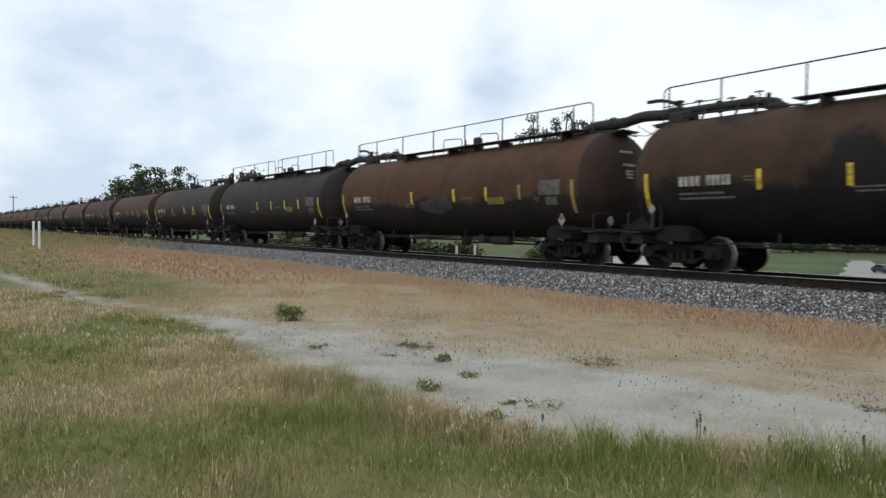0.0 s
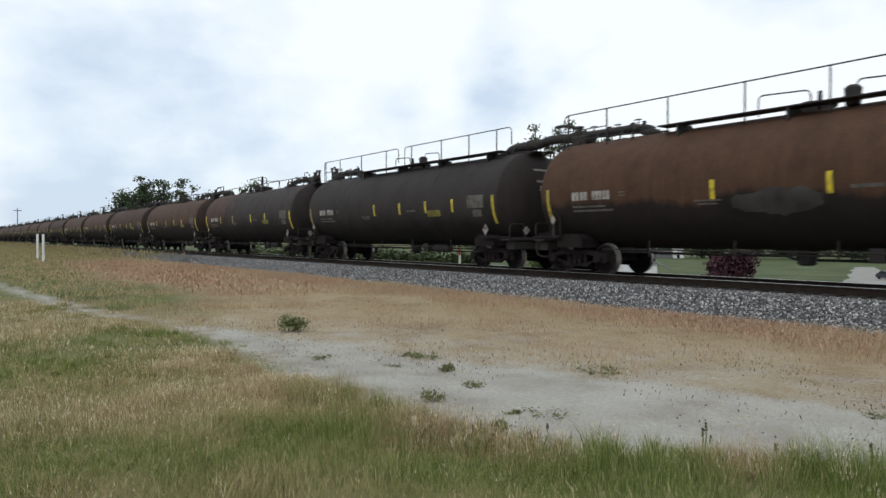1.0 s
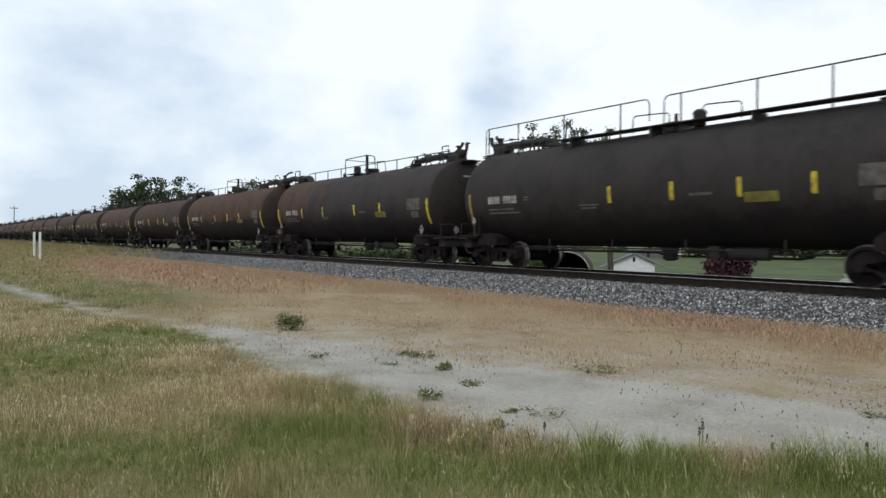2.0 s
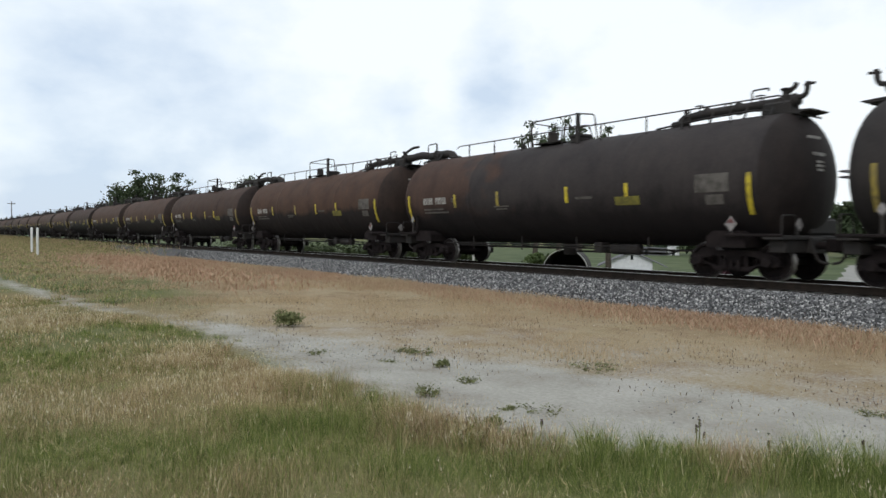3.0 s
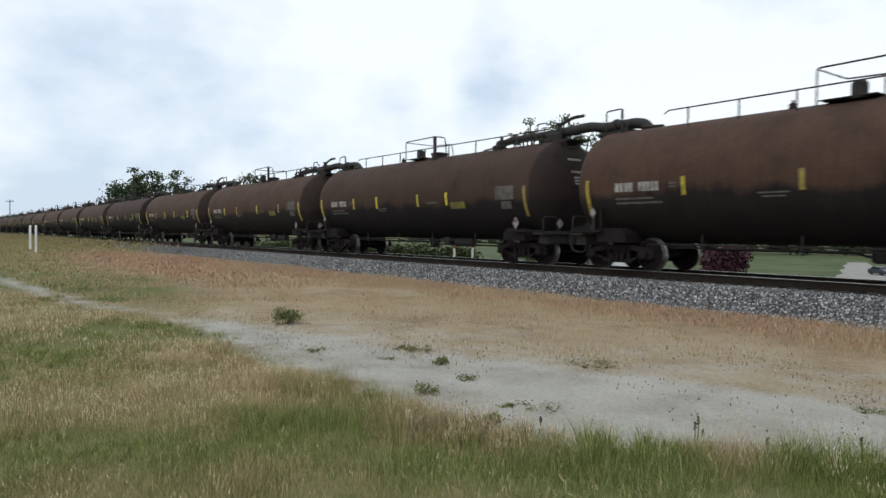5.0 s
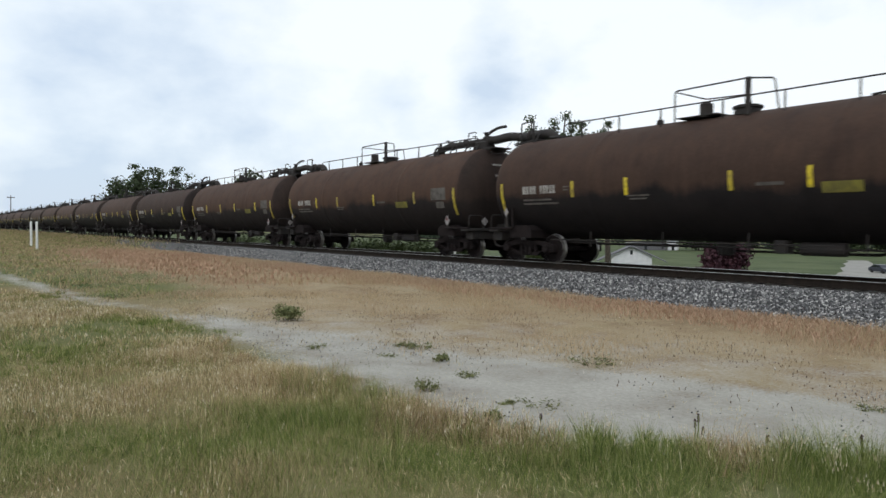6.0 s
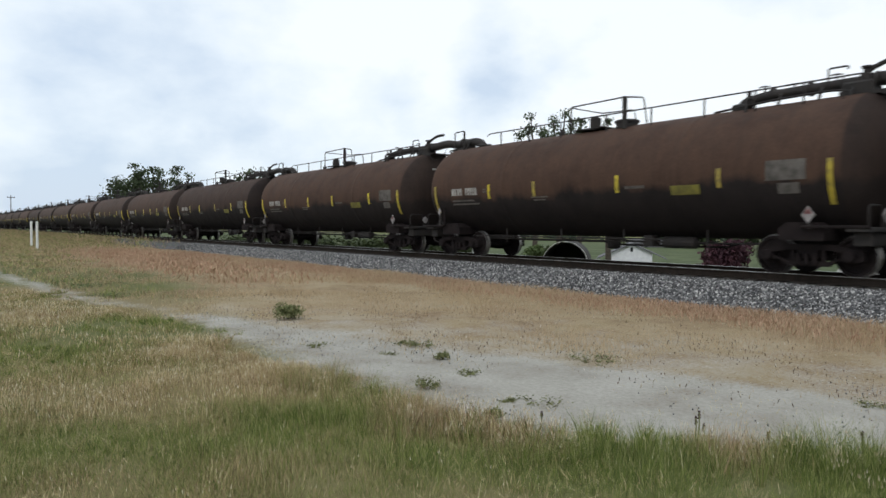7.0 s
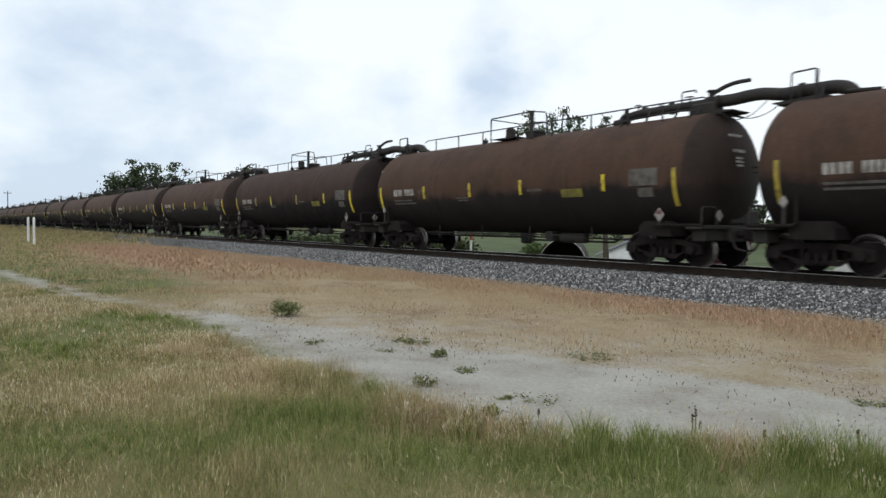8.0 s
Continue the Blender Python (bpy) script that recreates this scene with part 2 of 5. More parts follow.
LUSH = GRASS = meadow_mat("meadow_grass")
STRAW = foliage("straw_stalks", [(0.0, (0.30, 0.24, 0.115)), (0.6, (0.47, 0.385, 0.21)), (1.0, (0.62, 0.55, 0.36))], 0.8)
PALESEED = foliage("pale_seed_heads", [(0.0, (0.36, 0.29, 0.18)), (0.5, (0.56, 0.48, 0.33)), (1.0, (0.74, 0.68, 0.54))], 0.8)
WEEDY = foliage("dead_weeds", [(0.0, (0.07, 0.05, 0.04)), (0.5, (0.17, 0.12, 0.09)), (0.8, (0.25, 0.2, 0.12)), (1.0, (0.6, 0.56, 0.5))], 0.85)
DRY = foliage("dry_grass", [(0.0, (0.345, 0.26, 0.155)), (1.0, (0.50, 0.40, 0.265))], 0.85,
              [(0.0, (0.335, 0.24, 0.16)), (1.0, (0.43, 0.34, 0.23))], 0.25)
RUSSET = foliage("russet_grass", [(0.0, (0.31, 0.19, 0.125)), (1.0, (0.46, 0.325, 0.225))], 0.85)


def ground_mat():
    m, n, l, b = graph("field_ground", 0.95, 0, 0.15)
    tc = n.new("ShaderNodeTexCoord").outputs["Object"]
    at = n.new("ShaderNodeAttribute")
    at.attribute_name = "bare"
    big, mid, fine = noise_node(n, l, 0.12, 5, tc), noise_node(n, l, 1.3, 5, tc), noise_node(n, l, 22, 4, tc, 0.7)
    grass = ramp(n, l, big, [(0.35, (0.08, 0.10, 0.032)), (0.52, (0.12, 0.125, 0.05)), (0.66, (0.2, 0.155, 0.08))])
    at2 = n.new("ShaderNodeAttribute")
    at2.attribute_name = "dry"
    dry = ramp(n, l, noise_node(n, l, 0.7, 6, tc, 0.65), [(0.34, (0.225, 0.165, 0.105)), (0.5, (0.305, 0.24, 0.15)), (0.66, (0.34, 0.285, 0.20))])
    sand = ramp(n, l, mid, [(0.3, (0.265, 0.25, 0.222)), (0.5, (0.33, 0.322, 0.29)), (0.7, (0.375, 0.365, 0.335))])
    col = blend(n, l, mathn(n, l, "ADD", at2.outputs["Fac"], mathn(n, l, "MULTIPLY", mathn(n, l, "SUBTRACT", mid, 0.5), 0.6), True), grass, dry)
    at3 = n.new("ShaderNodeAttribute")
    at3.attribute_name = "lawn"
    col = blend(n, l, at3.outputs["Fac"], col, ramp(n, l, big, [(0.35, (0.055, 0.078, 0.034)), (0.65, (0.095, 0.115, 0.055))]))
    edge = mathn(n, l, "ADD", at.outputs["Fac"], mathn(n, l, "MULTIPLY", mathn(n, l, "SUBTRACT", mid, 0.5), 1.1))
    edge = mathn(n, l, "ADD", edge, mathn(n, l, "MULTIPLY", mathn(n, l, "SUBTRACT", fine, 0.5), 1.5))
    edge = ramp(n, l, edge, [(0.15, (0, 0, 0)), (0.8, (1, 1, 1))])
    edge = mathn(n, l, "MULTIPLY", edge, mathn(n, l, "MULTIPLY", at.outputs["Fac"], 5.0, True))
    col = blend(n, l, edge, col, sand)
    col = blend(n, l, 0.5, col, ramp(n, l, fine, [(0.3, (0.6, 0.58, 0.55)), (0.65, (1.1, 1.1, 1.1))]), "MULTIPLY")
    l.new(col, b.inputs["Base Color"])
    bump(n, l, b, fine, 0.5, 0.03)
    return m


def ballast_mat():
    m, n, l, b = graph("crushed_stone", 0.9, 0, 0.3)
    g = n.new("ShaderNodeNewGeometry")
    tc = n.new("ShaderNodeTexCoord").outputs["Object"]
    col = ramp(n, l, g.outputs["Random Per Island"], [(0.0, (0.035, 0.036, 0.038)), (0.5, (0.115, 0.117, 0.122)), (0.8, (0.25, 0.25, 0.252)), (1.0, (0.58, 0.575, 0.56))])
    col = blend(n, l, 0.3, col, ramp(n, l, noise_node(n, l, 30, 3, tc), [(0.3, (0.5, 0.5, 0.5)), (0.7, (1.1, 1.1, 1.1))]), "MULTIPLY")
    l.new(col, b.inputs["Base Color"])
    return m


def bed_mat():
    m, n, l, b = graph("stone_bed", 0.95, 0, 0.2)
    tc = n.new("ShaderNodeTexCoord").outputs["Object"]
    v = n.new("ShaderNodeTexVoronoi")
    v.inputs["Scale"].default_value = 14
    l.new(tc, v.inputs["Vector"])
    col = blend(n, l, 0.6, ramp(n, l, noise_node(n, l, 12, 3, tc), [(0.3, (0.06, 0.06, 0.06)), (0.7, (0.19, 0.188, 0.185))]), v.outputs["Color"], "MULTIPLY")
    col = blend(n, l, 0.35, col, (0.13, 0.13, 0.13))
    l.new(col, b.inputs["Base Color"])
    bump(n, l, b, v.outputs["Distance"], 0.8, 0.04)
    return m


GROUND, STONE, BED = ground_mat(), ballast_mat(), bed_mat()


# ---- mesh helpers ----
def part(name, bm, material, parent=None, label="", smooth=False):
    me = bpy.data.meshes.new(name)
    bm.to_mesh(me)
    bm.free()
    me.materials.append(material)
    if smooth:
        me.polygons.foreach_set("use_smooth", [True] * len(me.polygons))
    ob = new(name, me)
    if parent is not None:
        ob.parent = parent
    if label:
        ob["label"] = label
    return ob


def box(bm, x0, x1, y0, y1, z0, z1, bev=0.0):
    r = bmesh.ops.create_cube(bm, size=1, matrix=Matrix.Translation(((x0 + x1) / 2, (y0 + y1) / 2, (z0 + z1) / 2)) @ Matrix.Diagonal((x1 - x0, y1 - y0, z1 - z0, 1)))
    if bev:
        edges = list({e for v in r["verts"] for e in v.link_edges})
        bmesh.ops.bevel(bm, geom=edges, offset=bev, segments=1, affect="EDGES")
    return bm


def rod(bm, points, r, sides=6):
    """A round bar or pipe along points, with rounded bends where points are close."""
    pts = [Vector(p) for p in points]
    rings, up = [], Vector((0.123, 0.31, 0.94)).normalized()
    for i, p in enumerate(pts):
        d = (pts[min(i + 1, len(pts) - 1)] - pts[max(i - 1, 0)]).normalized()
        a = d.cross(up).normalized()
        b = d.cross(a)
        rings.append([bm.verts.new(p + r * (math.cos(k * 2 * math.pi / sides) * a + math.sin(k * 2 * math.pi / sides) * b)) for k in range(sides)])
    for q, s in zip(rings, rings[1:]):
        for k in range(sides):
            bm.faces.new((q[k], q[(k + 1) % sides], s[(k + 1) % sides], s[k]))
    bm.faces.new(rings[0][::-1])
    bm.faces.new(rings[-1])
    return bm


def lathe(bm, profile, axis="X", sides=32, centre=(0, 0, 0)):
    """A solid of revolution: profile rows (along, radius) about an axis through centre."""
    c = Vector(centre)
    rings = []
    for a, r in profile:
        ring = []
        for k in range(sides):
            t = 2 * math.pi * k / sides
            u, v = r * math.cos(t), r * math.sin(t)
            ring.append(bm.verts.new(c + Vector({"X": (a, u, v), "Y": (u, a, v), "Z": (u, v, a)}[axis])))
        rings.append(ring)
    for q, s in zip(rings, rings[1:]):
        for k in range(sides):
            bm.faces.new((q[k], q[(k + 1) % sides], s[(k + 1) % sides], s[k]))
    bm.faces.new(rings[0][::-1])
    bm.faces.new(rings[-1])
    bmesh.ops.recalc_face_normals(bm, faces=bm.faces[:])
    return bm


def prism(bm, outline, y0, y1):
    """A plate with an outline in x, z between two y."""
    a = [bm.verts.new((x, y0, z)) for x, z in outline]
    b = [bm.verts.new((x, y1, z)) for x, z in outline]
    n = len(outline)
    bm.faces.new(a[::-1])
    bm.faces.new(b)
    for k in range(n):
        bm.faces.new((a[k], a[(k + 1) % n], b[(k + 1) % n], b[k]))
    bmesh.ops.recalc_face_normals(bm, faces=bm.faces[:])
    return bm


def mesh_from(name, verts, faces_flat, per, material, parent=None):
    """A mesh from arrays, every face with the same number of corners."""
    me = bpy.data.meshes.new(name)
    nf = len(faces_flat) // per
    me.vertices.add(len(verts))
    me.vertices.foreach_set("co", np.asarray(verts, dtype=np.float32).ravel())
    me.loops.add(nf * per)
    me.loops.foreach_set("vertex_index", np.asarray(faces_flat, dtype=np.int32))
    me.polygons.add(nf)
    me.polygons.foreach_set("loop_start", np.arange(nf, dtype=np.int32) * per)
    me.update(calc_edges=True)
    me.materials.append(material)
    ob = new(name, me)
    if parent is not None:
        ob.parent = parent
    return ob


# ---- ground, path and track bed ----
TRACK_Y, GROUND_Z = 15.9, -0.69


def path_near(x):
    return np.interp(x, [-60, -30, -26.5, -21.9, -18.4, -16.4, -15.5, -12.8, -10.1, -8.2, -5.7, -4.9, -4.3, -3.4, -2.5, 3, 12],
                     [0.2, 1.45, 1.8, 2.2, 2.45, 2.8, 3.1, 3.6, 3.65, 3.6, 3.7, 3.8, 3.95, 4.5, 5.2, 8.8, 12])


def path_far(x):
    return np.interp(x, [-60, -29.7, -24.6, -20.9, -17.7, -16.5, -14.6, -12.6, -10.9, -9.4, -7.8, -6.2, -4.9, -2.9, 3, 12],
                     [0.5, 1.85, 2.4, 2.75, 3.05, 3.35, 4.1, 4.5, 4.9, 5.45, 5.9, 6.45, 6.95, 7.6, 10.0, 13])


def ground_height(x, y):
    """Level on the camera's side and under the track, falling away beyond it."""
    fall = np.clip((y - 21.0) / 40.0, 0, 1)
    return GROUND_Z - 5.0 * fall * fall * (3 - 2 * fall)


def build_ground():
    xs = np.concatenate([[-3000, -1500, -800, -400, -250, -160, -110], np.arange(-80, 12, 0.4), [16, 22, 30, 45, 80, 200, 600, 2000]])
    ys = np.concatenate([[-2000, -600, -200, -60, -25, -12], np.arange(-6, 22, 0.3), np.arange(23, 65, 3), [80, 120, 200, 400, 900, 3000]])
    X, Y = np.meshgrid(xs, ys, indexing="ij")
    Z = ground_height(X, Y) + np.where((np.abs(X) < 100) & (Y < 20), 0.03 * np.sin(X * 1.3 + Y) * np.cos(Y * 1.7), 0)
    ny = len(ys)
    idx = np.arange(len(xs) * ny).reshape(len(xs), ny)
    f = np.stack([idx[:-1, :-1], idx[1:, :-1], idx[1:, 1:], idx[:-1, 1:]], -1).ravel()
    ob = mesh_from("ground", np.stack([X, Y, Z], -1).reshape(-1, 3), f, 4, GROUND)
    near, far = path_near(X), path_far(X)
    inside = np.minimum(Y - near, far - Y)
    bare = np.clip(0.42 + inside * 1.1 - 0.3 * np.exp(-((X + 15.0) / 1.6) ** 2), 0, 1)
    # beyond the path the sand thins out into the dry grass
    thin = np.where(Y > far, np.clip(0.46 - (Y - far) * 0.10, 0, 0.5), 0) * np.clip((X + 16) / 6, 0, 1)
    bare = np.maximum(bare, thin)
    lush = np.exp(-((X + 19.5) / 4.0) ** 2 - ((Y - 4.0) / 1.4) ** 2) + np.exp(-((X + 26) / 6.0) ** 2 - ((Y - 5.0) / 1.6) ** 2)
    dry = np.clip((Y - near) * 0.8, 0, 1) * np.clip((19.0 - Y) / 2, 0, 1) * np.clip((X + 75) / 24, 0.0, 1) * np.clip((Y / np.maximum(-X, 1.0) - 0.115) / 0.09 + 1.0 * (X > -13), 0, 1) * np.clip(1 - 1.2 * lush, 0, 1)
    lawn = np.clip((Y - 40) / 20, 0, 1) * np.clip((330 - Y) / 60, 0, 1)
    for key, val in (("bare", bare), ("dry", dry), ("lawn", lawn)):
        a = ob.data.attributes.new(key, "FLOAT", "POINT")
        a.data.foreach_set("value", val.astype(np.float32).ravel())
    ob.data.polygons.foreach_set("use_smooth", [True] * len(ob.data.polygons))
    return tagged(ob, "dry grassy field ground with a bare sandy path", "ground", kind="structure")


build_ground()


def build_track():
    bm = bmesh.new()
    prof = [(-2.85, GROUND_Z - 0.1), (-1.75, -0.24), (-1.3, -0.2), (1.3, -0.2), (1.75, -0.24), (3.0, GROUND_Z - 0.1)]
    a = [bm.verts.new((-420, TRACK_Y + y, z)) for y, z in prof]
    b = [bm.verts.new((60, TRACK_Y + y, z)) for y, z in prof]
    for k in range(len(prof) - 1):
        bm.faces.new((a[k], b[k], b[k + 1], a[k + 1]))
    bed = part("track_bed", bm, BED)
    tagged(bed, "grey crushed stone bed under the rails", "track bed", kind="structure")
    for side in (-1, 1):
        bm = bmesh.new()
        y = TRACK_Y + side * 0.755
        box(bm, -420, 60, y - 0.07, y + 0.07, -0.17, -0.15)
        box(bm, -420, 60, y - 0.012, y + 0.012, -0.15, -0.04)
        box(bm, -420, 60, y - 0.036, y + 0.036, -0.04, -0.006)
        rail = part("rail", bm, RAILSIDE)
        tagged(rail, "rusty steel rail with a polished running face", "rail", "rails of the line", "structure")
        bm = bmesh.new()
        box(bm, -420, 60, y - 0.03, y + 0.03, -0.006, 0.0)
        part("running_face", bm, RAILTOP, rail, "polished steel running face")

    # timber ties, half sunk in the stone
    bm = bmesh.new()
    box(bm, -0.115, 0.115, -1.3, 1.3, -0.16, 0.0, 0.01)
    me = bpy.data.meshes.new("tie")
    bm.to_mesh(me)
    bm.free()
    me.materials.append(TIMBER)
    for k in range(230):
        tie = new("tie", me)
        tie.parent = bed
        tie.matrix_basis = pose(10 - k * 0.53 + random.uniform(-0.02, 0.02), TRACK_Y + random.uniform(-0.03, 0.03), -0.172, 0, 0, random.uniform(-1, 1))


build_track()


# ---- tank cars ----
PITCH, SPEED, FIRST_X = 15.87, 12.33, -20.27
RADIUS, AXIS_Z, STRIP_X = 1.55, 2.28, 6.68
TOP = AXIS_Z + RADIUS
WHEEL_R = 0.42
HEAD_X, HEAD_D = 6.82, 0.70


def on_shell(x, deg, lift=0.0):
    a = radians(deg)
    r = RADIUS + lift
    return (x, -r * math.cos(a), AXIS_Z + r * math.sin(a))


def shell_z(z):
    """The angle on the shell at which it has the height z."""
    return math.degrees(math.asin(max(-1, min(1, (z - AXIS_Z) / RADIUS))))


def plate(bm, x0, x1, z0, z1, lift=0.012):
    """A thin plate that lies on the near flank of the shell."""
    steps = 5
    a0, a1 = shell_z(z0), shell_z(z1)
    rows = []
    for i in range(steps + 1):
        a = a0 + (a1 - a0) * i / steps
        rows.append([bm.verts.new(on_shell(x, a, lf)) for x, lf in ((x0, lift), (x1, lift), (x1, -0.01), (x0, -0.01))])
    for q, s in zip(rows, rows[1:]):
        for k in range(4):
            bm.faces.new((q[k], q[(k + 1) % 4], s[(k + 1) % 4], s[k]))
    bm.faces.new(rows[0][::-1])
    bm.faces.new(rows[-1])
    bmesh.ops.recalc_face_normals(bm, faces=bm.faces[:])
    return bm


def bend(points, r=0.12, n=4):
    """Round the corners of a polyline."""
    p = [Vector(q) for q in points]
    out = [p[0]]
    for a, b, c in zip(p, p[1:], p[2:]):
        d0, d1 = (a - b), (c - b)
        k = min(r, d0.length * 0.45, d1.length * 0.45)
        s, e = b + d0.normalized() * k, b + d1.normalized() * k
        for i in range(n + 1):
            t = i / n
            out.append(s.lerp(b, t).lerp(b.lerp(e, t), t))
    return out + [p[-1]]


def wheelset(truck, x):
    bm = bmesh.new()
    lathe(bm, [(-1.0, 0.07), (-0.86, 0.08), (0.86, 0.08), (1.0, 0.07)], "Y", 12)
    for s in (-1, 1):
        rim = [(s * 0.66, 0.10), (s * 0.67, 0.34), (s * 0.66, 0.37), (s * 0.66, 0.448), (s * 0.69, 0.452), (s * 0.705, 0.425),
               (s * 0.80, 0.418), (s * 0.805, 0.41), (s * 0.805, 0.345), (s * 0.755, 0.33), (s * 0.76, 0.16), (s * 0.82, 0.14), (s * 0.82, 0.09)]
        lathe(bm, rim, "Y", 28)
    ob = part("wheelset", bm, GRIME, truck, "grimy steel wheel pair with bright worn treads")
    ob.data.materials.append(TREAD)
    for p in ob.data.polygons:
        rr = [math.hypot(ob.data.vertices[v].co.x, ob.data.vertices[v].co.z) for v in p.vertices]
        if min(rr) > 0.405 and abs(p.normal.y) < 0.98:
            p.material_index = 1
    ob.location = (x, 0, WHEEL_R)
    return ob


def truck_at(car, x):
    """A four-wheeled truck with two cast side frames."""
    bm = bmesh.new()
    box(bm, -0.22, 0.22, -1.05, 1.05, 0.36, 0.62, 0.03)
    truck = part("truck", bm, GRIME, car, "cast steel four-wheeled truck")
    truck.location = (x, 0, 0)
    outline = [(-1.12, 0.34), (-0.95, 0.30), (-0.62, 0.34), (-0.42, 0.20), (0.42, 0.20), (0.62, 0.34), (0.95, 0.30), (1.12, 0.34),
               (1.10, 0.54), (0.84, 0.60), (0.45, 0.66), (-0.45, 0.66), (-0.84, 0.60), (-1.10, 0.54)]
    for s in (-1, 1):
        bm = bmesh.new()
        y0, y1 = sorted((s * 0.93, s * 1.07))
        prism(bm, outline[:8] + [(1.10, 0.40), (0.80, 0.42), (0.40, 0.30), (-0.40, 0.30), (-0.80, 0.42), (-1.10, 0.40)], y0, y1)
        prism(bm, [(-1.12, 0.38), (-0.95, 0.44), (-0.45, 0.54), (0.45, 0.54), (0.95, 0.44), (1.12, 0.38), (1.10, 0.54), (0.84, 0.60), (0.45, 0.66), (-0.45, 0.66), (-0.84, 0.60), (-1.10, 0.54)], y0 + 0.01, y1 - 0.01)
        for cx in (-0.36, 0.28):
            box(bm, cx, cx + 0.08, y0 + 0.02, y1 - 0.02, 0.28, 0.56)
        for wx in (-0.85, 0.85):
            lathe(bm, [(s * 1.05, 0.12), (s * 1.16, 0.12), (s * 1.18, 0.09)], "Y", 12, (wx, 0, WHEEL_R))
        for k in (-0.17, 0, 0.17):
            lathe(bm, [(0.24, 0.055), (0.46, 0.055)], "Z", 8, (k, s * 1.1, 0))
        part("side_frame", bm, GRIME, truck)
    for bx in (-0.36, 0.36):
        bm = bmesh.new()
        box(bm, bx - 0.07, bx + 0.07, -0.72, 0.72, 0.26, 0.48, 0.02)
        part("brake_beam", bm, GRIME, truck)
    bm = bmesh.new()
    box(bm, -1.0, 1.0, -0.3, 0.3, 0.52, 0.66, 0.02)
    part("centre_frame", bm, GRIME, truck)
    for wx in (-0.85, 0.85):
        wheelset(truck, wx)
    return truck


def tank_car(paint, style, label, hose=True, patches=False, dim=False, strips=(-3.75, -1.9, 1.0, 2.75)):
    car = new("tank_car")
    tagged(car, label, "tank car", "tank cars of the train")
    # shell
    bm = bmesh.new()
    head = [(HEAD_X + HEAD_D * math.sin(a), RADIUS * math.cos(a) ** 0.92) for a in np.linspace(0, math.pi / 2 * 0.99, 14)]
    prof = [(-x, r) for x, r in head[::-1]] + [(-6.6, RADIUS), (-3.3, RADIUS), (-3.2, RADIUS), (-3.18, RADIUS + 0.006), (-3.12, RADIUS + 0.006), (-3.1, RADIUS), (-3.0, RADIUS), (0, RADIUS),
            (3.0, RADIUS), (3.1, RADIUS), (3.12, RADIUS + 0.006), (3.18, RADIUS + 0.006), (3.2, RADIUS), (3.3, RADIUS), (6.6, RADIUS)] + head
    lathe(bm, prof, "X", 64, (0, 0, AXIS_Z))
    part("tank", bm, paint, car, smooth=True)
    # underframe
    for s in (-1, 1):
        bm = bmesh.new()
        x0, x1 = sorted((s * 4.6, s * 7.45))
        box(bm, x0, x1, -0.3, 0.3, 0.62, 0.98, 0.02)
        part("sill", bm, BLACK, car)
        bm = bmesh.new()
        x0, x1 = sorted((s * 5.55, s * 6.5))
        prism(bm, [(x0, 0.74), (x1, 0.74), (x1, 0.98), (x1 - 0.16, 1.12), (x0 + 0.16, 1.12), (x0, 0.98)], -1.36, 1.36)
        part("saddle", bm, GRIME, car, "dusty bolster under the tank end")
        bm = bmesh.new()
        x0, x1 = sorted((s * 6.95, s * 7.4))
        box(bm, x0, x1, -1.45, 1.45, 0.92, 1.02, 0.015)
        part("end_platform", bm, BLACK, car)
        bm = bmesh.new()
        box(bm, x0 + 0.05, x1 - 0.05, -1.25, 1.25, 0.64, 0.919, 0.02)
        part("end_sill", bm, BLACK, car)
        bm = bmesh.new()
        box(bm, x0 + 0.1, x1 - 0.08, -0.15, 1.2, 1.02, 1.42, 0.06)
        part("brake_housing", bm, BLACK, car)
        bm = bmesh.new()
        lathe(bm, [(0, 0.09), (0.45, 0.09), (0.5, 0.13), (0.62, 0.13)], "X", 10, (s * 7.3 if s > 0 else -7.92, 0, 0.80))
        box(bm, s * 7.8 - 0.13, s * 7.8 + 0.13, -0.14, 0.14, 0.66, 0.95, 0.03)
        part("coupler", bm, GRIME, car)
        bm = bmesh.new()
        rod(bm, bend([(s * 7.35, -1.4, 0.97), (s * 7.35, -1.4, 1.45), (s * 7.35, -0.8, 1.45), (s * 7.35, -0.8, 0.97)], 0.12), 0.02)
        part("grab_rail", bm, BLACK, car)
        if s < 0:
            bm = bmesh.new()
            rod(bm, bend([(-7.4, -1.44, 1.02), (-6.4, -1.44, 1.02), (-6.3, -1.44, 1.06), (-6.3, -1.44, 1.66)], 0.08), 0.04, 8)
            part("side_bracket", bm, GRIME, car)
            for z in (2.22, 2.34):
                bm = bmesh.new()
                rod(bm, bend([(-7.3, -0.9, z), (-7.62, -0.9, z), (-7.62, -0.45, z), (-7.35, -0.45, z)], 0.08), 0.016)
                part("end_rung", bm, BLACK, car)
        else:
            bm = bmesh.new()
            rod(bm, [(7.4, -1.44, 1.02), (6.1, -1.44, 1.02)], 0.035, 8)
            part("side_bracket", bm, GRIME, car)
        bm = bmesh.new()
        rod(bm, bend([(s * 7.55, -0.5, 0.8), (s * 7.7, -0.5, 0.45), (s * 7.9, -0.45, 0.42)], 0.15), 0.03)
        part("air_hose", bm, BLACK, car, "black rubber air hose")
        truck_at(car, s * 6.03)
    # fittings below the belly
    bm = bmesh.new()
    rod(bm, [(-5.2, -0.55, 0.62), (5.2, -0.55, 0.62)], 0.022)
    rod(bm, [(-5.2, -0.9, 0.70), (3.0, -0.9, 0.70)], 0.018)
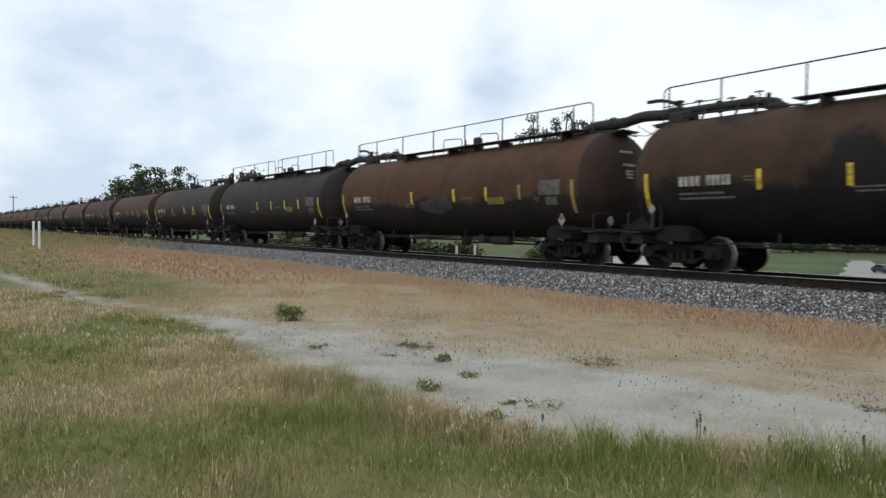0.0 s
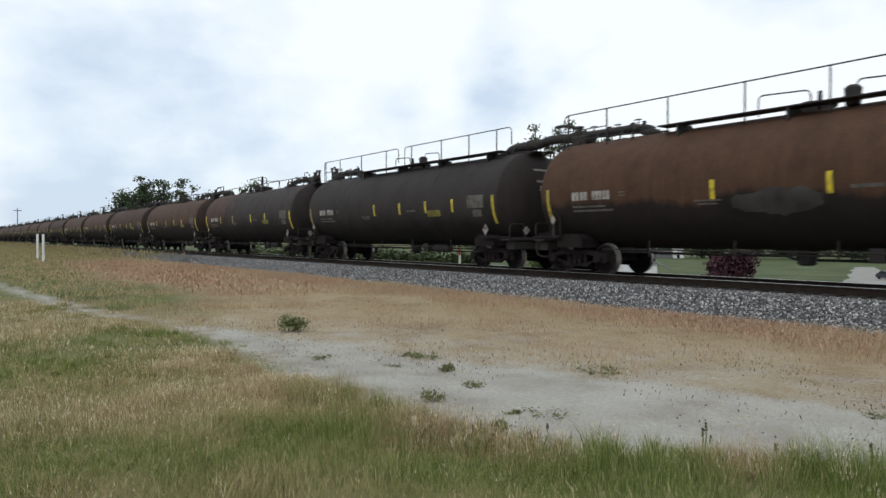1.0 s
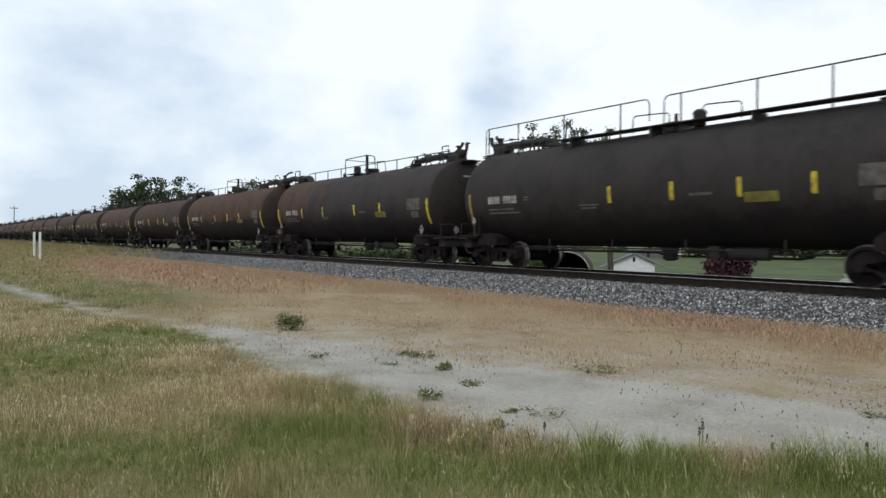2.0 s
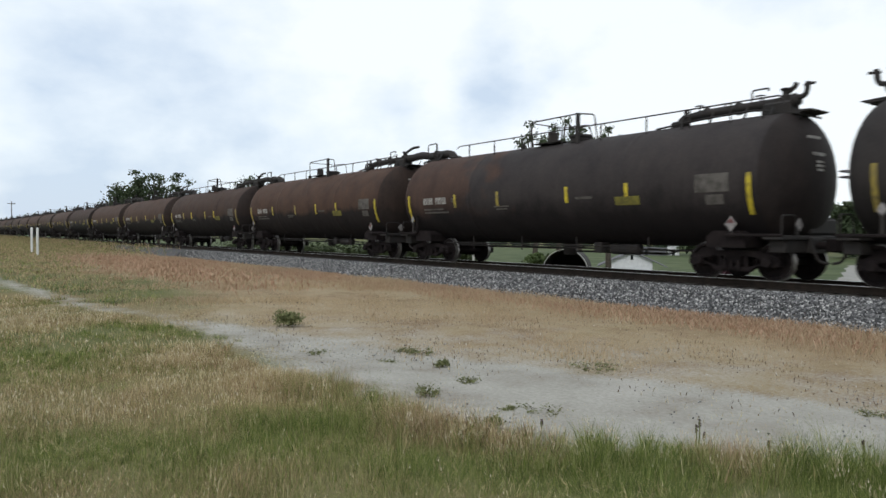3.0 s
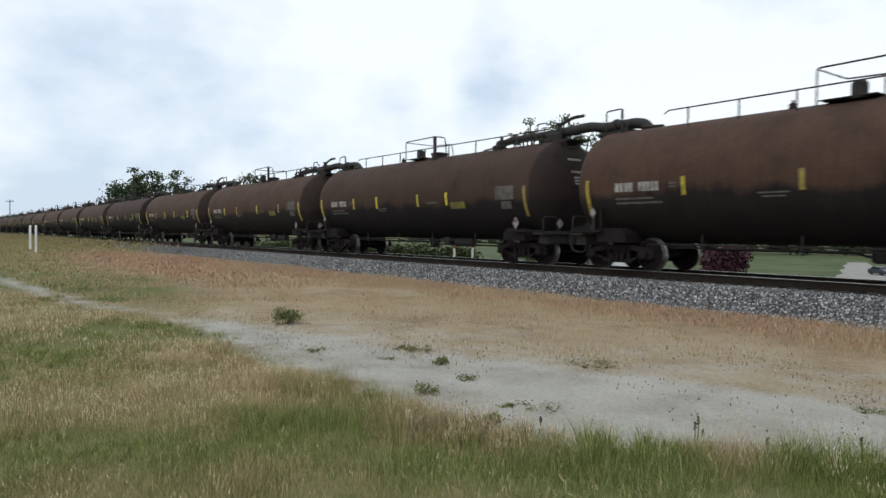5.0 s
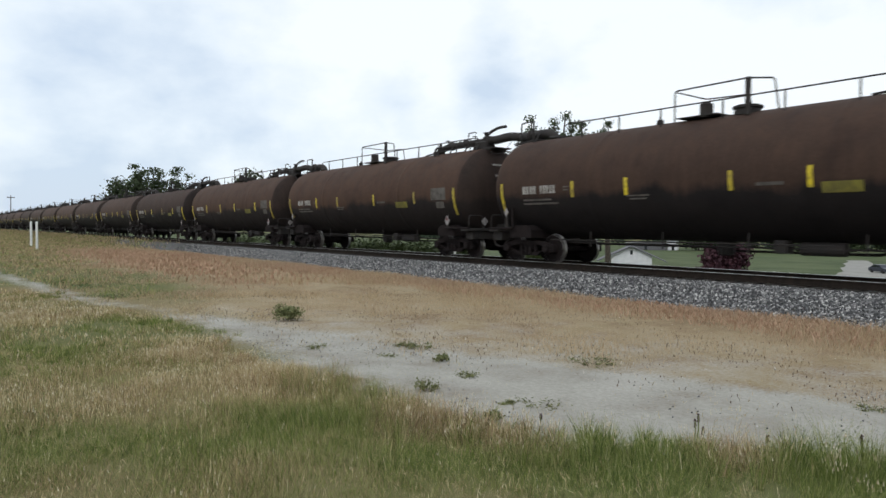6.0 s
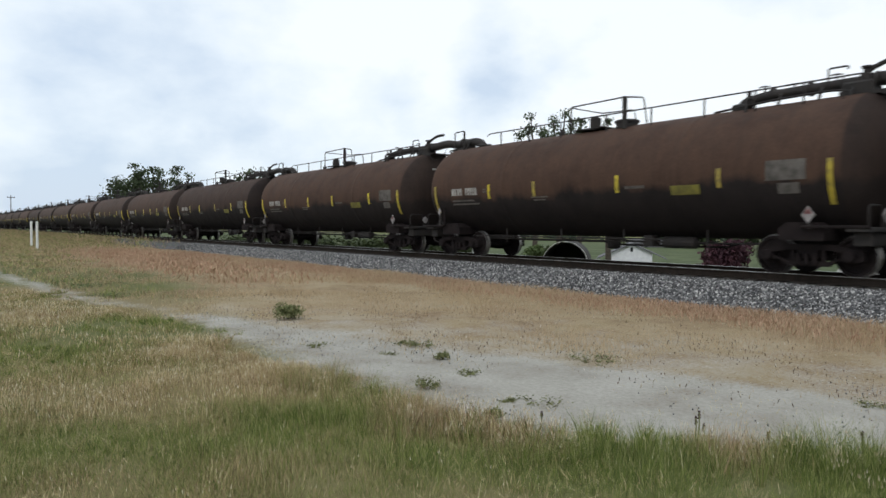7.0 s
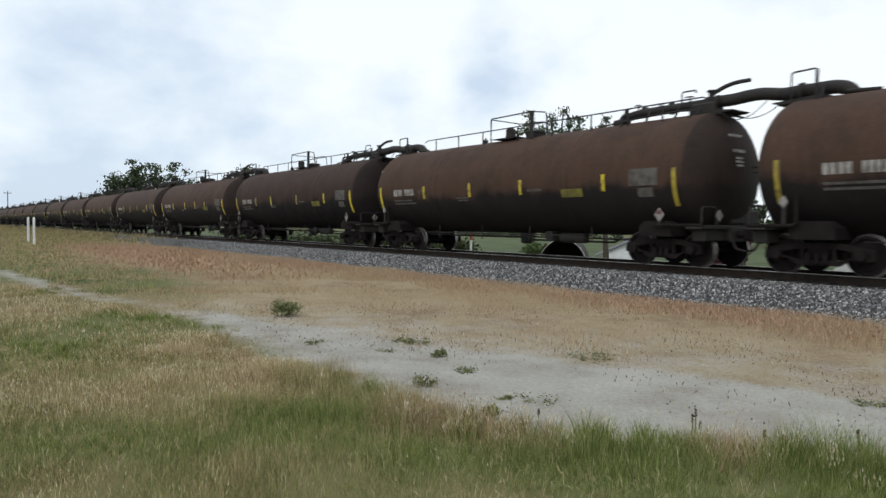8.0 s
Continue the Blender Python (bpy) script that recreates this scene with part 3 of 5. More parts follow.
    part("brake_rod", bm, BLACK, car)
    bm = bmesh.new()
    rod(bm, bend([(-4.4, 0.3, 0.58), (-0.6, 0.3, 0.58), (-0.4, 0.3, 0.5), (3.4, 0.3, 0.5), (3.6, 0.3, 0.6), (4.6, 0.3, 0.62)], 0.1), 0.03)
    part("train_pipe", bm, BLACK, car)
    for x in (-3.6, -1.2, 1.1, 3.6):
        bm = bmesh.new()
        rod(bm, [(x, -0.92, 0.52), (x, -0.92, 0.95)], 0.02)
        rod(bm, [(x, -0.92, 0.66), (x, 0.35, 0.56)], 0.02)
        part("pipe_hanger", bm, BLACK, car)
    bm = bmesh.new()
    lathe(bm, [(0.38, 0.12), (0.42, 0.20), (0.60, 0.20), (0.80, 0.28)], "Z", 14)
    part("outlet_valve", bm, BLACK, car)
    bm = bmesh.new()
    lathe(bm, [(-0.5, 0.05), (-0.46, 0.15), (0.46, 0.15), (0.5, 0.05)], "X", 12, (2.6, -0.55, 0.62))
    box(bm, 1.6, 1.9, -0.75, -0.4, 0.5, 0.8, 0.02)
    part("brake_cylinder", bm, BLACK, car)
    # strips and lettering on both ends of the flank
    for x in (-STRIP_X, STRIP_X):
        bm = bmesh.new()
        rr = RADIUS
        rows = []
        for i in range(9):
            a = radians(-31 + 35 * i / 8)
            rows.append([bm.verts.new((x + dx, -(rr + lf) * math.cos(a), AXIS_Z + (rr + lf) * math.sin(a)))
                         for dx, lf in ((-0.055, 0.022), (0.055, 0.022), (0.055, -0.06), (-0.055, -0.06))])
        for q, t in zip(rows, rows[1:]):
            for k in range(4):
                bm.faces.new((q[k], q[(k + 1) % 4], t[(k + 1) % 4], t[k]))
        bm.faces.new(rows[0][::-1])
        bm.faces.new(rows[-1])
        bmesh.ops.recalc_face_normals(bm, faces=bm.faces[:])
        part("end_strip", bm, YELLOW, car, "curved yellow reflective strip")
    for x in strips:
        bm = bmesh.new()
        plate(bm, x - 0.055, x + 0.055, 1.90, 2.34)
        part("side_strip", bm, YELLOW, car, "short yellow reflective strip")
    ink = CHALK
    for x0, w, n in ((-5.75, 0.13, 4), (-5.02, 0.11, 5)):
        for k in range(n):
            bm = bmesh.new()
            plate(bm, x0 + k * w * 1.15, x0 + k * w * 1.15 + w * 0.86, 2.04, 2.27, 0.006)
            part("mark_bar", bm, ink, car, "faded white lettering bar")
    for x0, x1, z in ((-5.75, -4.6, 1.84), (-5.75, -4.35, 1.73)):
        bm = bmesh.new()
        plate(bm, x0, x1, z, z + 0.05, 0.006)
        part("mark_bar", bm, DIMCHALK, car, "grimy lettering bar")
    bm = bmesh.new()
    plate(bm, 2.97, 3.75, 1.78, 2.0)
    part("stencil_panel", bm, OLIVE, car, "faded yellow stencil panel")
    bm = bmesh.new()
    plate(bm, 1.6, 2.2, 1.98, 2.05, 0.006)
    part("mark_bar", bm, DIMCHALK, car, "grimy lettering bar")
    bm = bmesh.new()
    plate(bm, 5.35, 6.2, 2.0, 2.42)
    part("data_panel", bm, DIMCHALK, car, "grimy grey data panel")
    bm = bmesh.new()
    plate(bm, 5.6, 6.05, 1.72, 1.94)
    part("data_panel", bm, DIMCHALK, car, "grimy grey data panel")
    bm = bmesh.new()
    prism(bm, [(6.09, 1.27), (6.23, 1.09), (6.37, 1.27), (6.23, 1.45)], -1.475, -1.46)
    pl = part("placard", bm, PLACARD, car, "white diamond placard with a red half")
    bm = bmesh.new()
    prism(bm, [(6.14, 1.29), (6.32, 1.29), (6.23, 1.41)], -1.482, -1.477)
    part("placard_mark", bm, REDMARK, pl)
    bm = bmesh.new()
    prism(bm, [(6.20, 0.98), (6.26, 0.98), (6.26, 1.1), (6.20, 1.1)], -1.458, -1.40)
    part("placard_holder", bm, BLACK, car)
    for x0, x1, z in ((-1.9, -1.2, 1.86), (-1.8, -1.3, 1.78), (-4.1, -3.9, 2.1), (-4.1, -3.9, 2.18)):
        bm = bmesh.new()
        plate(bm, x0, x1, z, z + 0.035, 0.006)
        part("mark_bar", bm, DIMCHALK, car, "grimy lettering bar")
    bm = bmesh.new()
    prism(bm, [(-6.66, 1.52), (-6.56, 1.38), (-6.46, 1.52), (-6.56, 1.66)], -1.475, -1.46)
    part("placard", bm, PLACARD, car, "white diamond placard")
    bm = bmesh.new()
    prism(bm, [(-6.6, 1.02), (-6.52, 1.02), (-6.52, 1.45), (-6.6, 1.45)], -1.458, -1.42)
    part("placard_holder", bm, BLACK, car)
    bm = bmesh.new()
    bmesh.ops.create_cube(bm, size=1, matrix=Matrix.Translation((7.4, -0.75, 1.25)) @ Matrix.Rotation(radians(45), 4, "X") @ Matrix.Diagonal((0.02, 0.2, 0.2, 1)))
    part("placard", bm, PLACARD, car, "white diamond placard")
    bm = bmesh.new()
    box(bm, 7.36, 7.388, -0.78, -0.72, 0.98, 1.3)
    part("placard_holder", bm, BLACK, car)
    if patches:
        for x0, x1, z0, z1 in ((-0.95, 1.05, 1.5, 2.1), (3.6, 4.35, 1.86, 2.06), (5.1, 5.35, 1.8, 2.0)):
            bm = bmesh.new()
            cols, rows = 14, []
            for k in range(cols + 1):
                a = max(0.12, math.sin(math.pi * k / cols)) ** 0.4
                mid, half = (z0 + z1) / 2 + random.uniform(-0.03, 0.03), (z1 - z0) / 2 * a * random.uniform(0.75, 1.1)
                x = x0 + (x1 - x0) * k / cols
                rows.append([bm.verts.new(on_shell(x, shell_z(mid - half + 2 * half * j / 6), lf)) for lf in (0.005,) for j in range(7)])
            for p0, p1 in zip(rows, rows[1:]):
                for j in range(6):
                    bm.faces.new((p0[j], p1[j], p1[j + 1], p0[j + 1]))
            bmesh.ops.solidify(bm, geom=bm.faces[:], thickness=0.01)
            part("overpaint", bm, PATCH, car, "grey overpainted patch")
    # lettering on the front head
    for k, (y, z, w, h) in enumerate(((-0.15, 3.16, 0.5, 0.06), (-0.1, 2.78, 0.5, 0.07), (-0.1, 2.62, 0.3, 0.05), (-0.1, 2.53, 0.3, 0.05), (-0.1, 2.44, 0.26, 0.05))):
        bm = bmesh.new()
        rel = math.hypot(y, z + h / 2 - AXIS_Z) / RADIUS
        xh = HEAD_X + HEAD_D * math.sin(math.acos(rel ** (1 / 0.92)))
        box(bm, xh - 0.06, xh + 0.012, y - w / 2, y + w / 2, z, z + h)
        part("head_mark", bm, CHALK, car, "grimy lettering bar")
    # top works
    if style == "low_rail":
        y = -0.68
        zr, zt = TOP + 0.30, AXIS_Z + math.sqrt(RADIUS ** 2 - y * y)
        bm = bmesh.new()
        rod(bm, bend([(-4.9, y, zr - 0.09), (-4.78, y, zr - 0.01), (6.9, y, zr), (7.0, y, zr - 0.2)], 0.08), 0.018)
        part("handrail", bm, BLACK, car)
        for x in (-4.2, -2.85, -1.5, 0.25, 1.75, 3.3, 4.6, 5.7, 6.5):
            bm = bmesh.new()
            rod(bm, [(x, y, zt - 0.05), (x, y, zr)], 0.021)
            part("rail_post", bm, BLACK, car)
        bm = bmesh.new()
        box(bm, -1.05, 0.1, -0.66, 0.35, TOP - 0.02, TOP + 0.005, 0.005)
        part("platform", bm, BLACK, car)
        bm = bmesh.new()
        zt2 = TOP + 0.70
        rod(bm, bend([(-1.08, y, TOP - 0.1), (-1.08, y, zt2 - 0.02), (0.88, y, zt2), (1.5, y, zt2 - 0.10), (1.62, y, TOP - 0.1)], 0.08), 0.02)
        rod(bm, bend([(-1.08, y, zt2 - 0.04), (-1.08, -y, zt2 - 0.06), (0.1, -y, zt2 - 0.1), (0.2, -y, TOP + 0.3), (0.2, -y, TOP - 0.2)], 0.1), 0.018)
        part("safety_frame", bm, BLACK, car)
        bm = bmesh.new()
        box(bm, 0.83, 0.93, y - 0.05, y + 0.05, TOP - 0.16, zt2 + 0.02, 0.01)
        part("frame_post", bm, BLACK, car)
        bm = bmesh.new()
        lathe(bm, [(TOP - 0.05, 0.16), (TOP + 0.26, 0.16), (TOP + 0.30, 0.12), (TOP + 0.32, 0.05)], "Z", 14, (-0.3, -0.5, 0))
        part("valve_box", bm, BLACK, car)
        bm = bmesh.new()
        lathe(bm, [(TOP - 0.1, 0.30), (TOP + 0.05, 0.30), (TOP + 0.06, 0.34), (TOP + 0.11, 0.34), (TOP + 0.14, 0.26), (TOP + 0.16, 0.1)], "Z", 20, (0.66, -0.3, 0))
        part("manway_lid", bm, BLACK, car)
        bm = bmesh.new()
        lathe(bm, [(TOP - 0.08, 0.09), (TOP + 0.06, 0.09), (TOP + 0.09, 0.03), (TOP + 0.14, 0.03)], "Z", 10, (-1.75, -0.35, 0))
        part("vent", bm, BLACK, car)
    else:
        y = -0.80
        bm = bmesh.new()
        box(bm, -3.4, 6.3, y - 0.12, y + 0.35, TOP + 0.03, TOP + 0.06, 0.005)
        part("walkway", bm, BLACK, car)
        for x in (-2.8, 0.0, 2.8, 5.6):
            bm = bmesh.new()
            box(bm, x - 0.03, x + 0.03, y - 0.1, y + 0.5, AXIS_Z + math.sqrt(RADIUS ** 2 - 0.9 ** 2) - 0.08, TOP + 0.03)
            part("walkway_bracket", bm, BLACK, car)
        zr, zt = TOP + 0.78, AXIS_Z + math.sqrt(RADIUS ** 2 - 0.8 ** 2)
        for x0, x1 in ((-6.75, -0.1), (0.35, 6.75)) if dim else ((-6.75, 6.75),):
            bm = bmesh.new()
            rod(bm, bend([(x0, y, zt - 0.06), (x0, y, zr), (x1, y, zr), (x1, y, TOP + 0.2)], 0.18), 0.017)
            part("handrail", bm, BLACK, car)
        for x in (-6.6, -5.15, -3.15, -1.05, 0.85, 2.85, 4.5, 6.0):
            bm = bmesh.new()
            rod(bm, [(x, y, zt - 0.05), (x, y, zr)], 0.021)
            part("rail_post", bm, BLACK, car)
        bm = bmesh.new()
        rod(bm, bend([(-6.75, y, TOP + 0.3), (-5.2, y, TOP + 0.3)], 0.05), 0.014)
        part("mid_rail", bm, BLACK, car)
        for x0, x1 in ((-0.95, 0.3), (1.2, 2.3)):
            bm = bmesh.new()
            rod(bm, bend([(x0, y + 0.4, TOP), (x0, y + 0.4, TOP + 0.48), (x1, y + 0.3, TOP + 0.40), (x1, y + 0.3, TOP)], 0.14), 0.017)
            part("safety_hoop", bm, BLACK, car)
        bm = bmesh.new()
        lathe(bm, [(TOP - 0.05, 0.42), (TOP + 0.1, 0.42), (TOP + 0.12, 0.46), (TOP + 0.17, 0.46), (TOP + 0.22, 0.3)], "Z", 20, (0.1, 0.1, 0))
        part("manway_lid", bm, BLACK, car)
        bm = bmesh.new()
        lathe(bm, [(TOP - 0.05, 0.15), (TOP + 0.3, 0.17), (TOP + 0.36, 0.1)], "Z", 12, (1.15, -0.45, 0))
        part("valve_box", bm, BLACK, car)
        bm = bmesh.new()
        rod(bm, [(0.5, -0.5, TOP - 0.05), (0.5, -0.5, TOP + 0.34)], 0.045, 8)
        part("vent_pipe", bm, BLACK, car)
    # transfer pipes: the long one at the leading end of low-railed cars, at the trailing end of tall-railed ones
    q = 1 if style == "low_rail" else -1
    zp = TOP + 0.22
    bm = bmesh.new()
    rod(bm, bend([(q * x, yy, zz) for x, yy, zz in ((4.0, -0.25, TOP - 0.1), (4.05, -0.22, TOP + 0.12), (4.6, -0.2, zp), (7.05, -0.1, zp + 0.03))], 0.22, 5), 0.115, 12)
    for x in (4.75, 5.6, 6.95):
        lathe(bm, [(q * x - 0.035, 0.16), (q * x + 0.035, 0.16)], "X", 14, (0, -0.15, zp + 0.02))
    part("long_pipe", bm, BLACK, car, "thick black transfer pipe", True)
    bm = bmesh.new()
    box(bm, *sorted((q * 3.85, q * 4.25)), -0.42, -0.08, TOP - 0.12, TOP + 0.1, 0.04)
    lathe(bm, [(TOP, 0.1), (TOP + 0.2, 0.1), (TOP + 0.24, 0.05), (TOP + 0.36, 0.05)], "Z", 10, (q * 4.25, -0.32, 0))
    rod(bm, bend([(q * 4.3, -0.4, TOP + 0.2), (q * 4.35, -0.62, TOP + 0.16), (q * 4.38, -0.7, TOP - 0.3)], 0.1), 0.035)
    part("foot_valve", bm, BLACK, car)
    bm = bmesh.new()
    rod(bm, bend([(-q * 5.75, -0.1, TOP - 0.1), (-q * 5.9, -0.1, TOP + 0.13), (-q * 6.2, -0.1, TOP + 0.2), (-q * 7.35, -0.1, TOP + 0.19)], 0.22, 5), 0.15, 12)
    lathe(bm, [(-q * 6.9 - 0.05, 0.20), (-q * 6.9 + 0.05, 0.20)], "X", 14, (0, -0.1, TOP + 0.19))
    rod(bm, [(-q * 5.2, -0.3, TOP - 0.02), (-q * 5.9, -0.25, TOP + 0.04)], 0.05, 8)
    part("short_pipe", bm, BLACK, car, "thick black transfer pipe", True)
    for e in (-1, 1):
        bm = bmesh.new()
        prism(bm, [(e * 6.3, TOP - 0.14), (e * 7.4, TOP - 0.06), (e * 7.45, TOP - 0.03), (e * 6.3, TOP + 0.04)], -0.4, 0.4)
        rod(bm, [(e * 7.2, -0.55, TOP - 0.12), (e * 7.2, 0.55, TOP - 0.12)], 0.025)
        part("pipe_bracket", bm, BLACK, car)
    bm = bmesh.new()
    box(bm, *sorted((q * 6.3, q * 6.95)), -0.36, 0.1, TOP - 0.2, zp + 0.02, 0.05)
    part("pipe_saddle", bm, BLACK, car)
    if style == "low_rail":
        bm = bmesh.new()
        rod(bm, bend([(-6.95, -0.5, TOP - 0.1), (-6.95, -0.5, TOP + 0.56), (-6.4, -0.5, TOP + 0.58), (-6.4, -0.5, TOP - 0.1)], 0.07), 0.02)
        rod(bm, [(-6.4, -0.5, TOP - 0.1), (-6.4, -0.5, TOP + 0.56)], 0.035)
        part("pipe_guard", bm, BLACK, car)
        bm = bmesh.new()
        rod(bm, bend([(6.1, -0.45, TOP + 0.2), (6.1, -0.45, TOP + 0.55), (6.5, -0.45, TOP + 0.55), (6.5, -0.45, TOP + 0.48)], 0.06), 0.02)
        part("pipe_guard", bm, BLACK, car)
    bm = bmesh.new()
    lathe(bm, [(zp, 0.14), (zp + 0.15, 0.14), (zp + 0.17, 0.08), (zp + 0.26, 0.08), (zp + 0.28, 0.12), (zp + 0.32, 0.12)], "Z", 12, (q * 6.75, -0.15, 0))
    part("valve", bm, BLACK, car)
    for x, up in ((4.55, 0.12), (5.25, 0.07), (6.15, 0.13)):
        bm = bmesh.new()
        rod(bm, [(q * x, -0.18, zp + 0.06), (q * x, -0.18, zp + 0.1 + up)], 0.02)
        rod(bm, bend([(q * x - 0.11, -0.22, zp + 0.1 + up), (q * x, -0.2, zp + 0.12 + up), (q * x + 0.13, -0.22, zp + 0.09 + up)], 0.05), 0.017)
        part("valve_handle", bm, BLACK, car)
    for x in (q * 5.0, q * 5.9, q * 6.55, -q * 6.35):
        bm = bmesh.new()
        rod(bm, [(x, -0.28, zp), (x + 0.02, -0.55, TOP - 0.2)], 0.028)
        part("pipe_hanger", bm, BLACK, car)
    bm = bmesh.new()
    rod(bm, bend([(q * 3.4, -0.4, TOP - 0.03), (q * 4.9, -0.42, TOP + 0.07), (q * 6.3, -0.4, TOP + 0.1), (q * 7.2, -0.3, TOP - 0.2)], 0.3), 0.026)
    part("vapour_line", bm, BLACK, car)
    if hose:
        bm = bmesh.new()
        rod(bm, bend([(q * 6.95, -0.1, zp + 0.03), (q * 7.3, -0.1, zp + 0.02), (q * 7.7, -0.1, zp + 0.06), (q * 8.05, -0.1, zp + 0.06), (q * 8.55, -0.1, TOP + 0.19)], 0.25, 5), 0.145, 12)
        part("transfer_hose", bm, BLACK, car, "thick black rubber transfer hose", True)
        bm = bmesh.new()
        rod(bm, bend([(q * 6.72, -0.15, zp + 0.2), (q * 7.0, -0.15, zp + 0.33), (q * 7.35, -0.15, zp + 0.42), (q * 7.75, -0.15, zp + 0.42)], 0.3, 5), 0.05, 8)
        part("lift_arm", bm, BLACK, car)
        for sag, yy in ((0.32, -0.4), (0.22, 0.25)):
            bm = bmesh.new()
            rod(bm, bend([(q * 7.1, yy, TOP - 0.02), (q * 7.45, yy, TOP - sag), (q * 7.95, yy, TOP - sag + 0.06), (q * 8.4, yy, TOP + 0.12)], 0.3, 5), 0.010)
            part("vapour_hose", bm, BLACK, car, "thin black hanging hose")
    else:
        bm = bmesh.new()
        rod(bm, bend([(q * 6.75, -0.15, zp + 0.2), (q * 6.95, -0.15, zp + 0.33), (q * 6.98, -0.15, zp + 0.42)], 0.1, 5), 0.055, 8)
        rod(bm, bend([(q * 6.9, -0.15, zp + 0.05), (q * 7.2, -0.15, zp + 0.1), (q * 7.25, -0.15, zp + 0.4)], 0.1, 5), 0.06, 8)
        rod(bm, [(q * 7.15, -0.15, zp + 0.33), (q * 7.4, -0.15, zp + 0.35)], 0.03, 6)
        part("raised_coupling", bm, BLACK, car)
    return car


cars = {}
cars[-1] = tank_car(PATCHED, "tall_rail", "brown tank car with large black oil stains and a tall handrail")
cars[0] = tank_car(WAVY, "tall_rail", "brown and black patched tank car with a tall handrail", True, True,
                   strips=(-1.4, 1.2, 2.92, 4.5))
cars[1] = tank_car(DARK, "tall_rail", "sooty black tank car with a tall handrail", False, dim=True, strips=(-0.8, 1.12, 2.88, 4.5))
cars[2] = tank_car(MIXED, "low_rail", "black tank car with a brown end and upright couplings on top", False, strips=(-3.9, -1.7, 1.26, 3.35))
TWO_TONE = "rust-brown tank car with a tarred black lower half"
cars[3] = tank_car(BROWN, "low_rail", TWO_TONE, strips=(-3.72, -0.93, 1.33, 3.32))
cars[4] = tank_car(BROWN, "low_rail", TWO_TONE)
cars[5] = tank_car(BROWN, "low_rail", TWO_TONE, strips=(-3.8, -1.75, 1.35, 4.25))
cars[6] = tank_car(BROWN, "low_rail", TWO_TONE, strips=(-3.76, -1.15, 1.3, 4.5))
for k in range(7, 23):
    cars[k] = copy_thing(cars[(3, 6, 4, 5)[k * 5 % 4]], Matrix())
for k, c in cars.items():
    c.location = (FIRST_X - PITCH * k, TRACK_Y, 0)


# ---- trees, shrubs and far things ----
def leaf_cloud(centres, radii, count, size, seed, flat=0.8):
    """Many small leaf quads scattered in uneven clumps."""
    r = np.random.default_rng(seed)
    c = np.asarray(centres)[r.integers(0, len(centres), count)]
    rad = np.asarray(radii)[r.integers(0, len(radii), count)][:, None]
    d = r.normal(size=(count, 3))
    d /= np.linalg.norm(d, axis=1)[:, None]
    p = c + d * rad * (r.random((count, 1)) ** 0.5) * np.array([1, 1, flat])
    a = r.normal(size=(count, 3))
    a /= np.linalg.norm(a, axis=1)[:, None]
    b = np.cross(a, r.normal(size=(count, 3)))
    b /= np.linalg.norm(b, axis=1)[:, None]
    s = size * (0.5 + r.random((count, 1)))
    v = np.stack([p - a * s, p + b * s * 0.6, p + a * s, p - b * s * 0.6], 1).reshape(-1, 3)
    return v, np.arange(count * 4)


def tree(name, x, y, height, spread, label, seed, leaf=LEAF, leaves=3500, size=0.22, clear=0.35, clumps=16, clump=0.22):
    r = random.Random(seed)
    z0 = float(ground_height(np.array(x), np.array(y))) - 0.1
    ob = new(name)
    ob.location = (x, y, z0)
    tagged(ob, label, "tree")
    bm = bmesh.new()
    tr = height * 0.022
    top = Vector((r.uniform(-0.3, 0.3), r.uniform(-0.3, 0.3), height * 0.7))
    stem = [Vector((0, 0, 0)).lerp(top, t) + Vector((r.uniform(-0.12, 0.12), r.uniform(-0.12, 0.12), 0)) * (t > 0) for t in (0, 0.25, 0.5, 0.75, 1)]
    for i, (a, b) in enumerate(zip(stem, stem[1:])):
        bmesh.ops.create_cone(bm, cap_ends=True, segments=8, radius1=tr * (1 - i * 0.2), radius2=tr * (0.8 - i * 0.2) + 0.01, depth=(b - a).length * 1.02,
                              matrix=Matrix.Translation((a + b) / 2) @ (b - a).to_track_quat("Z", "Y").to_matrix().to_4x4())
    part("trunk", bm, BARK, ob)
    bm = bmesh.new()
    cent, rad = [], []
    for k in range(clumps):
        t = clear + (1 - clear) * (k + 0.5) / clumps
        ang = k * 2.4 + r.uniform(-0.5, 0.5)
        reach = spread * (0.25 + 0.75 * math.sin(math.pi * min(1, (t - clear) / (1 - clear) * 0.75 + 0.2))) * r.uniform(0.5, 1.0)
        tip = Vector((math.cos(ang) * reach, math.sin(ang) * reach, height * t * r.uniform(0.92, 1.02)))
        root = Vector((0, 0, 0)).lerp(top, min(1, t * 0.85))
        mid = root.lerp(tip, 0.5) + Vector((0, 0, height * 0.03))
        rod(bm, [root, mid, tip], tr * 0.18, 5)
        cent.append(tip)
        rad.append(height * clump * r.uniform(0.5, 1.0))
        cent.append(mid)
    part("branching", bm, BARK, ob)
    v, f = leaf_cloud(cent, rad, leaves, size, seed)
    v[:, 2] = np.minimum(v[:, 2], height * 1.02)
    tagged(mesh_from("crown", v, f, 4, leaf, ob), kind="stuff")
    return ob


